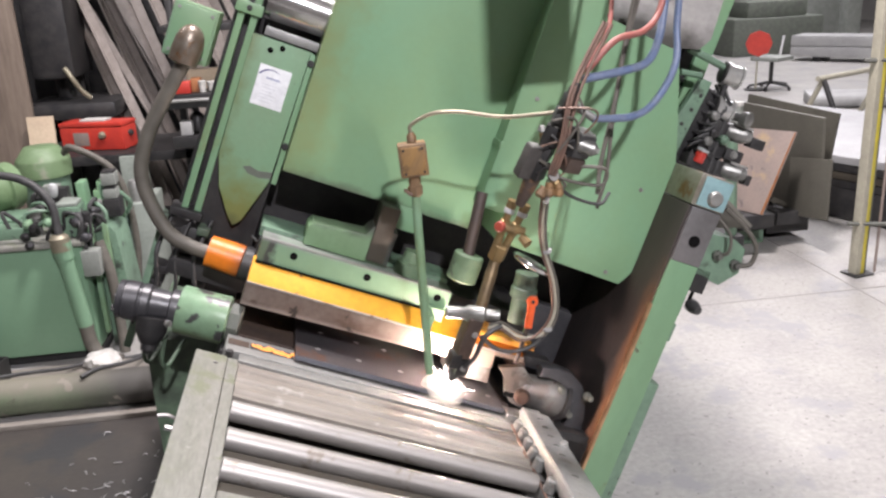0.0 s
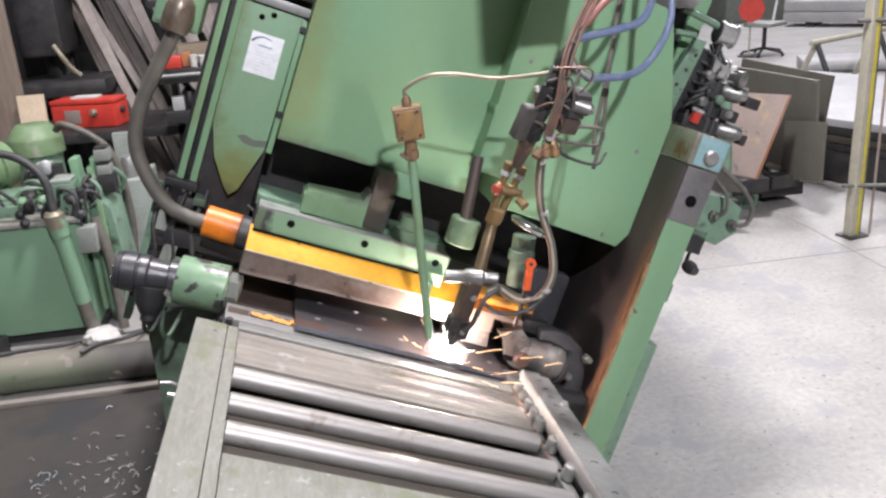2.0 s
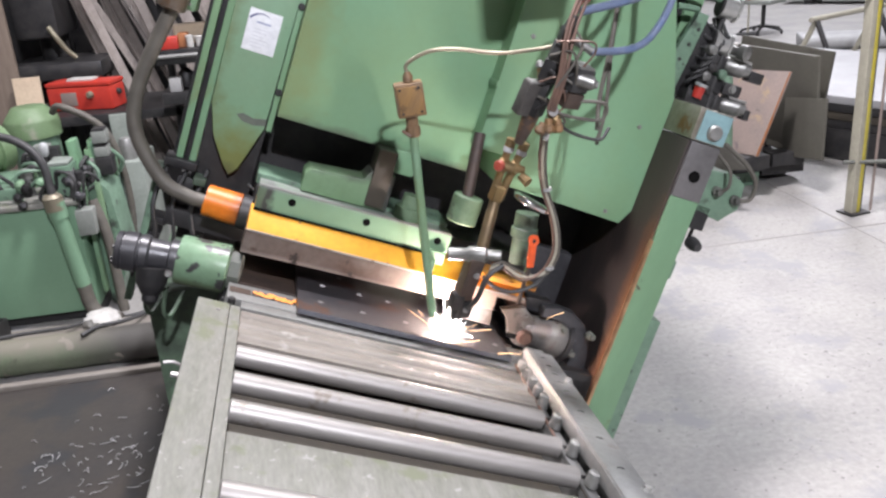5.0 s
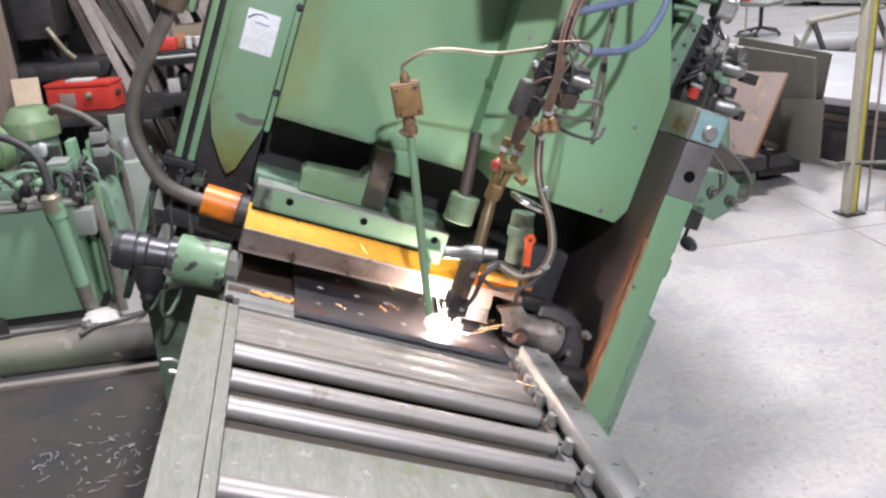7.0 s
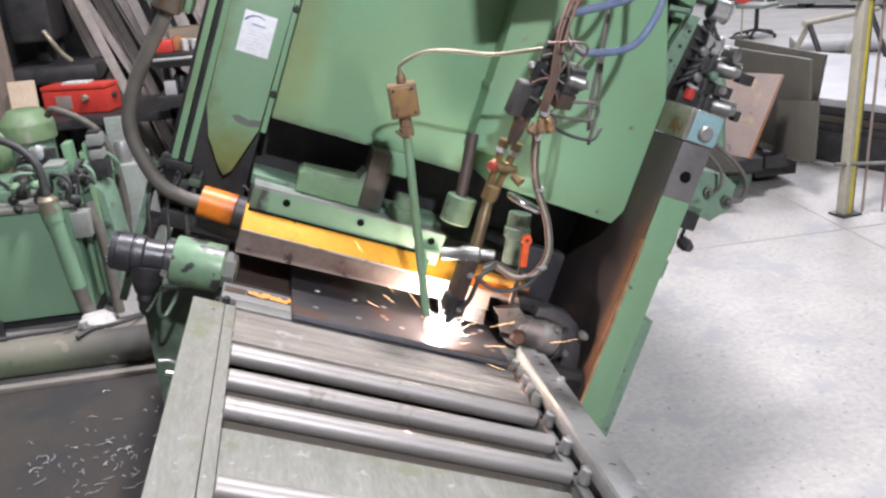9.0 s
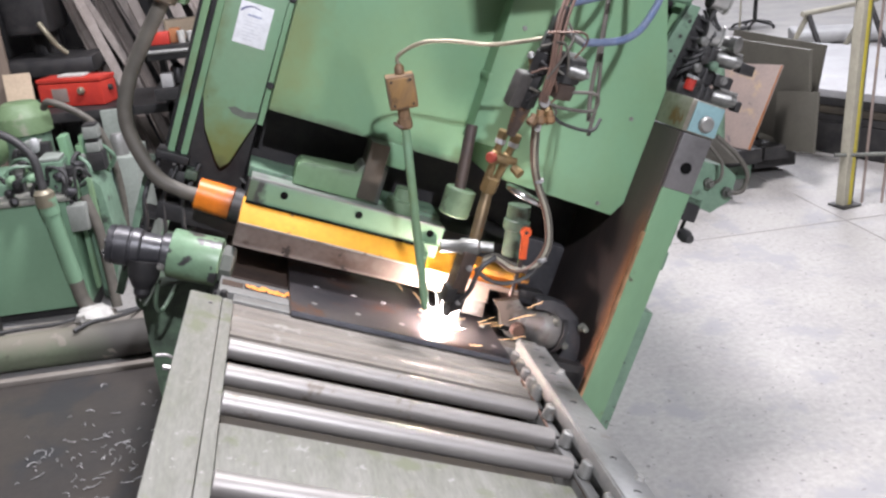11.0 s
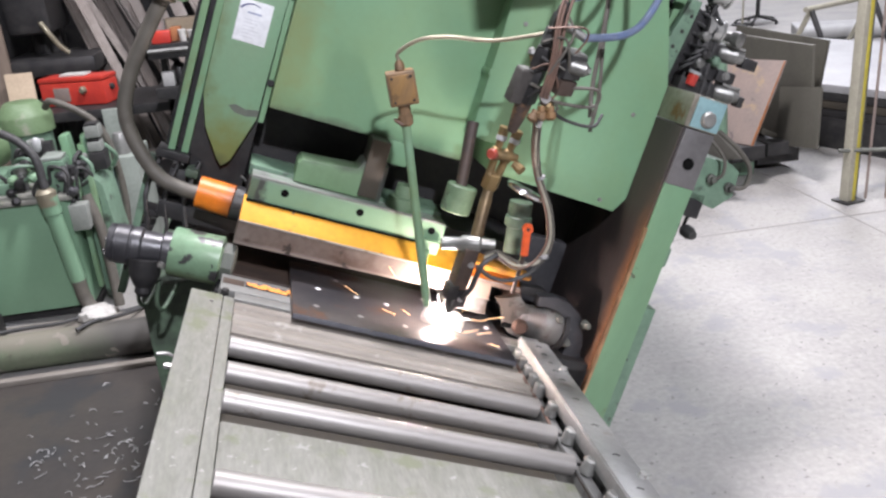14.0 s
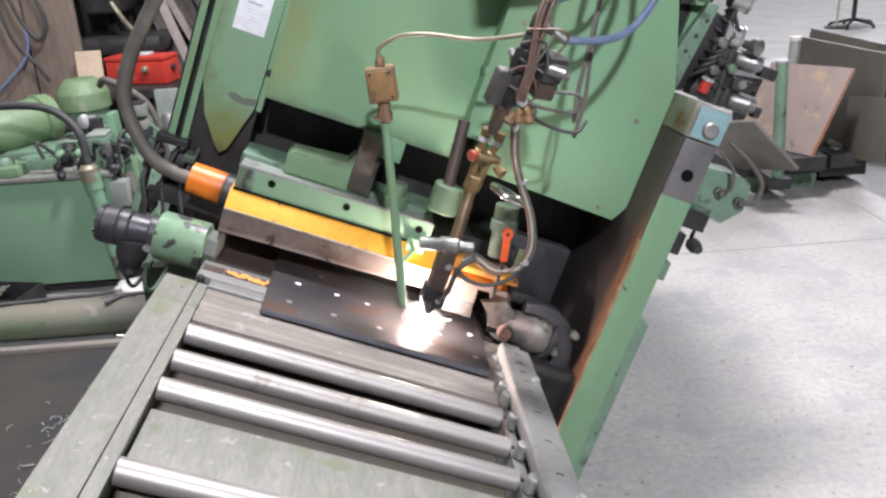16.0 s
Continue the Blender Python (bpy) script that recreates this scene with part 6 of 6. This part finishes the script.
def plate_rack():
    t = thing("plate_rack", "green steel stand carrying leaning plates", "rack", pose(2.25, 3.25, 0))
    pbox("base", t, DARK, -0.42, 0.16, -0.30, 0.75, 0.10, 0.19)
    pbox("post_arm", t, DARK, -0.31, -0.20, -0.66, -0.303, 0.125, 0.19)
    pbox("side_base", t, DARK, 0.163, 0.46, -0.28, 0.60, 0.06, 0.147)
    for y in (-0.28, 0.1, 0.6):
        pbox("foot", t, GREEN_OLD, -0.40, 0.14, y, y + 0.1, 0.004, 0.10)
    pbox("bearer", t, DARK, -0.16, 0.06, -0.54, 0.30, 0.19, 0.276)
    pbox("bearer", t, DARK, 0.16, 0.36, -0.40, -0.28, 0.15, 0.236, bevel=0.008)
    pbox("bearer", t, DARK, 0.16, 0.45, 0.10, 0.30, 0.15, 0.197, bevel=0.008)
    part("post", cyl(B(), (0.30, 0.25, 0.004), (0.30, 0.25, 0.155), 0.03, 12), DARK, t)
    part("post", cyl(B(), (-0.260, -0.60, 0.19), (-0.292, -0.60, 0.862), 0.034, 16), GREEN_OLD, t, "green round post")
    part("post_cap", cyl(B(), (-0.292, -0.60, 0.862), (-0.293, -0.60, 0.876), 0.036, 16), PALEGREY, t)
    part("post", cyl(B(), (0.10, 0.15, 0.19), (0.13, 0.15, 0.86), 0.035, 16), GREYMACH, t, "pale round post")
    part("post_cap", cyl(B(), (0.13, 0.15, 0.86), (0.13, 0.15, 0.885), 0.038, 16), RAG, t)
    leaning_plate((2.219, 2.692, 0.279), (2.478, 2.807, 0.763), (-0.25, 0.97, 0), 0.70, 0.016, RUST, "rust-brown plate with pale scuffs")
    leaning_plate((2.214, 2.6905, 0.282), (2.473, 2.8055, 0.760), (-0.25, 0.97, 0), 0.003, 0.018, RUSTEDGE, "fresh rusty cut edge of the plate")
    leaning_plate((2.605, 2.599, 0.237), (2.640, 2.656, 0.609), (-0.12, 0.99, 0), 0.38, 0.016, PLATE_GREY, "small dark plate standing in front")
    leaning_plate((2.665, 2.75, 0.20), (2.636, 2.765, 0.853), (-0.05, 1, 0), 1.04, 0.02, PLATE_GREY, "large dark grey-brown plate")
    leaning_plate((2.70, 2.84, 0.20), (2.788, 2.845, 0.856), (-0.05, 1, 0), 1.05, 0.02, PLATE_GREY, "large dark grey-brown plate")
    leaning_plate((2.64, 2.88, 0.19), (2.80, 2.90, 0.53), (-0.05, 1, 0), 0.4, 0.016, PLATE_GREY, "short grey plate at the back")
    leaning_plate((2.02, 2.45, 0.30), (1.739, 2.45, 0.60), (-0.45, 0.9, 0), 0.55, 0.022, PALE_PLATE, "short pale-edged plate leaning towards the machine")


plate_rack()


def fence():
    t = thing("fence_post", "yellow and grey steel fence post", "post", pose(2.60, 2.26, 0, 0, 0, 12))
    pbox("post", t, POSTGREY, -0.042, -0.006, -0.03, 0.03, 0.01, 2.4)
    pbox("yellow_face", t, YPOST, -0.006, 0.018, -0.032, 0.028, 0.01, 2.4)
    pbox("post_web", t, GREYDUST, 0.018, 0.036, -0.026, 0.024, 0.01, 2.4)
    pbox("foot_plate", t, DARK, -0.07, 0.07, -0.06, 0.06, 0.002, 0.014)
    t = thing("wire_fence", "dark wire mesh fence panel", "fence", pose(2.645, 2.235, 0, 0, 0, -20))
    for i in range(14):
        pcyl("wire", t, RUST, (0.04 + i * 0.11, 0, 0.02), (0.04 + i * 0.11, 0, 2.2), 0.008, 8)
    for z in (0.32, 1.25, 2.15):
        pcyl("rail", t, GREYDUST, (-0.14, -0.02, z), (1.55, -0.02, z), 0.012, 8)
    pbox("box", t, DARK, 0.10, 0.22, -0.05, 0.03, 0.75, 0.95)


fence()


def office_chair(m, label):
    t = thing("office_chair", label, "chair", m, group="chairs in the hall")
    part("seat", box(B(), -0.22, 0.22, -0.22, 0.22, 0.42, 0.48, bevel=0.03), GREYMACH, t)
    part("gas_spring", cyl(B(), (0, 0, 0.08), (0, 0, 0.42), 0.03, 14), DARK, t)
    for i in range(5):
        a = i * 2 * math.pi / 5
        p = (0.30 * math.cos(a), 0.30 * math.sin(a), 0.055)
        part("base_arm", cyl(B(), (0, 0, 0.11), p, 0.022, 10, 0.016), DARK, t)
        part("castor", cyl(B(), (p[0] - 0.012, p[1], 0.027), (p[0] + 0.012, p[1], 0.027), 0.025, 14), DARK, t)
    part("back_bar", cyl(B(), (0.0, 0.2, 0.45), (0.0, 0.28, 0.75), 0.02, 10), PALEBEAM, t)


office_chair(pose(6.12, 9.62, 0, 0, 0, -60), "grey swivel chair on a five-armed base")


def trestle(m):
    t = thing("trestle", "bare steel welding trestle", "trestle", m, group="trestles in the hall")
    part("top", cyl(B(), (-0.55, 0, 0.60), (0.9, 0, 0.60), 0.030, 10), POSTGREY, t)
    for x in (-0.45, 0.75):
        for y in (-0.28, 0.28):
            part("leg", cyl(B(), (x, 0, 0.59), (x, y, 0.004), 0.028, 10), DARK if y < 0 else POSTGREY, t)


trestle(pose(5.2, 6.42, 0, 0, 0, 26))


def far_hall():
    # two packs of profiles far behind, a low stack of pale sheets near the fence
    for i in range(2):
        solid("profile_pack", box(B(), -1.9, 2.6, -0.1, 0.5, 0, 0.19, bevel=0.03), PALEGREY, "pale grey pack of long profiles", "profile pack", pose(9.6, 11.5, 0.08 + 0.195 * i, 0, 0, -51), group="profile packs")
    t = thing("pack_support", "low timber bearers under the packs", "bearer", pose(9.6, 11.5, 0, 0, 0, -51))
    for x in (-1.5, 1.8):
        pbox("bearer", t, DARK, x, x + 0.15, -0.05, 0.45, 0.004, 0.078)
    t = thing("sheet_stack", "low stack of pale sheets on dark bearers", "sheet stack", pose(3.13, 3.36, 0, 0, 0, -66))
    for k in range(4):
        pbox("sheet", t, (PALESHEET, DARK, APRON, DARK)[k], -1.6 + 0.01 * k, 1.05 - 0.012 * k, 0.006 * k, 1.82, 0.405 - 0.058 * k, 0.46 - 0.058 * k, bevel=0.006)
    for x in (-1.4, -0.5, 0.4, 0.9):
        pbox("bearer", t, DARK, x, x + 0.12, 0.08, 1.75, 0.004, 0.23)
    # Black skirt put in for the shade beneath the stack.
    pbox("understack_shade", t, DARK, -1.5, 1.0, 0.012, 0.075, 0.01, 0.228)
    t = thing("trestle_load", "long pale tubes lying on the hall floor", "tubes", pose(5.95, 7.75, 0, 0, 0, -24))
    for i in range(4):
        pcyl("tube", t, PALEGREY, (-0.3, 0.16 * i, 0.085), (3.5, 0.16 * i, 0.085), 0.08, 16)
    t = thing("stop_paddle", "round red sign on a thin stand", "sign", pose(5.9, 9.62, 0))
    part("disc", cyl(B(), (0, 0, 0.67), (-0.012, -0.022, 0.67), 0.185, 8), RED, t)
    part("pole", cyl(B(), (0, 0.02, 0.004), (0, 0.02, 0.72), 0.014, 10), POSTGREY, t)
    part("foot", cyl(B(), (0, 0.02, 0.004), (0, 0.02, 0.02), 0.16, 18), DARK, t)
    for x, y, w, h, m in ((8.7, 14.5, 1.9, 1.05, SOOT), (7.2, 19.5, 3.0, 1.8, BLUEGREY), (11.5, 18.5, 2.4, 2.4, GREYMACH), (4.0, 16.5, 1.6, 1.3, GREEN_OLD)):
        t = thing("distant_machine", "dark machine far down the hall", "machine", pose(x, y, 0))
        pbox("body", t, m, -w / 2, w / 2, -0.5, 0.5, 0.004, h * 0.7, bevel=0.04)
        pbox("head", t, m, -w / 3, w / 3, -0.4, 0.4, h * 0.7, h, bevel=0.04)
    for x in (10.4, 14.0):
        t = thing("hall_column", "pale green steel hall column", "column", pose(x, 14.3, 0), kind="structure")
        pbox("shaft", t, GREYMACH, -0.15, 0.15, -0.15, 0.15, 0.004, 6.5)


far_hall()


# ---- what moves ----
def motions():
    # the plate creeps out towards the table at a steady feed
    walk(plate, [(i * 2.0, MACH @ pose(0, 0.085 - 0.011 * i * 2.0, 0)) for i in range(9)])
    # the flame flickers: small turns and jumps about its foot
    random.seed(31)
    rows = []
    for i in range(81):
        rows.append((i * 0.2, MACH @ Matrix.Translation(FOOT) @ pose(random.uniform(-0.004, 0.004), random.uniform(-0.004, 0.004), 0, random.uniform(-9, 9), random.uniform(-9, 9), random.uniform(-35, 35))))
    walk(flame, rows)
    # sparks shoot from the cut again and again, fall and start anew
    start = FOOT + Vector((0, 0, 0.002))
    for n, s in enumerate(SPARKS):
        t = random.uniform(0.0, 0.6)
        a = random.choice((random.uniform(-20, 25), random.uniform(150, 200), random.uniform(-60, -20)))
        e = random.uniform(8, 45)
        turn = Euler((0, radians(-e), radians(a))).to_matrix().to_4x4()
        d = turn.to_3x3() @ Vector((1, 0, 0))
        rows = [(0.0, MACH @ Matrix.Translation(start) @ turn)]
        while t < 15.2:
            reach, T = random.uniform(0.12, 0.42), random.choice((0.3, 0.4, 0.5))
            rows.append((t + 0.05, MACH @ Matrix.Translation(start) @ turn))
            for k in (0.25, 0.5, 0.75, 1.0):
                p = start + d * reach * k + Vector((-0.01, 0, -0.10 * k * k))
                p.z = max(p.z, 0.046)
                rows.append((t + 0.05 + T * k, MACH @ Matrix.Translation(p) @ turn))
            t = t + 0.05 + T + 0.0334
            rows.append((t, MACH @ Matrix.Translation(start) @ turn))
            t += random.uniform(0.0, 0.35)
        rows.append((16.0, MACH @ Matrix.Translation(start) @ turn))
        walk(s, rows)


motions()
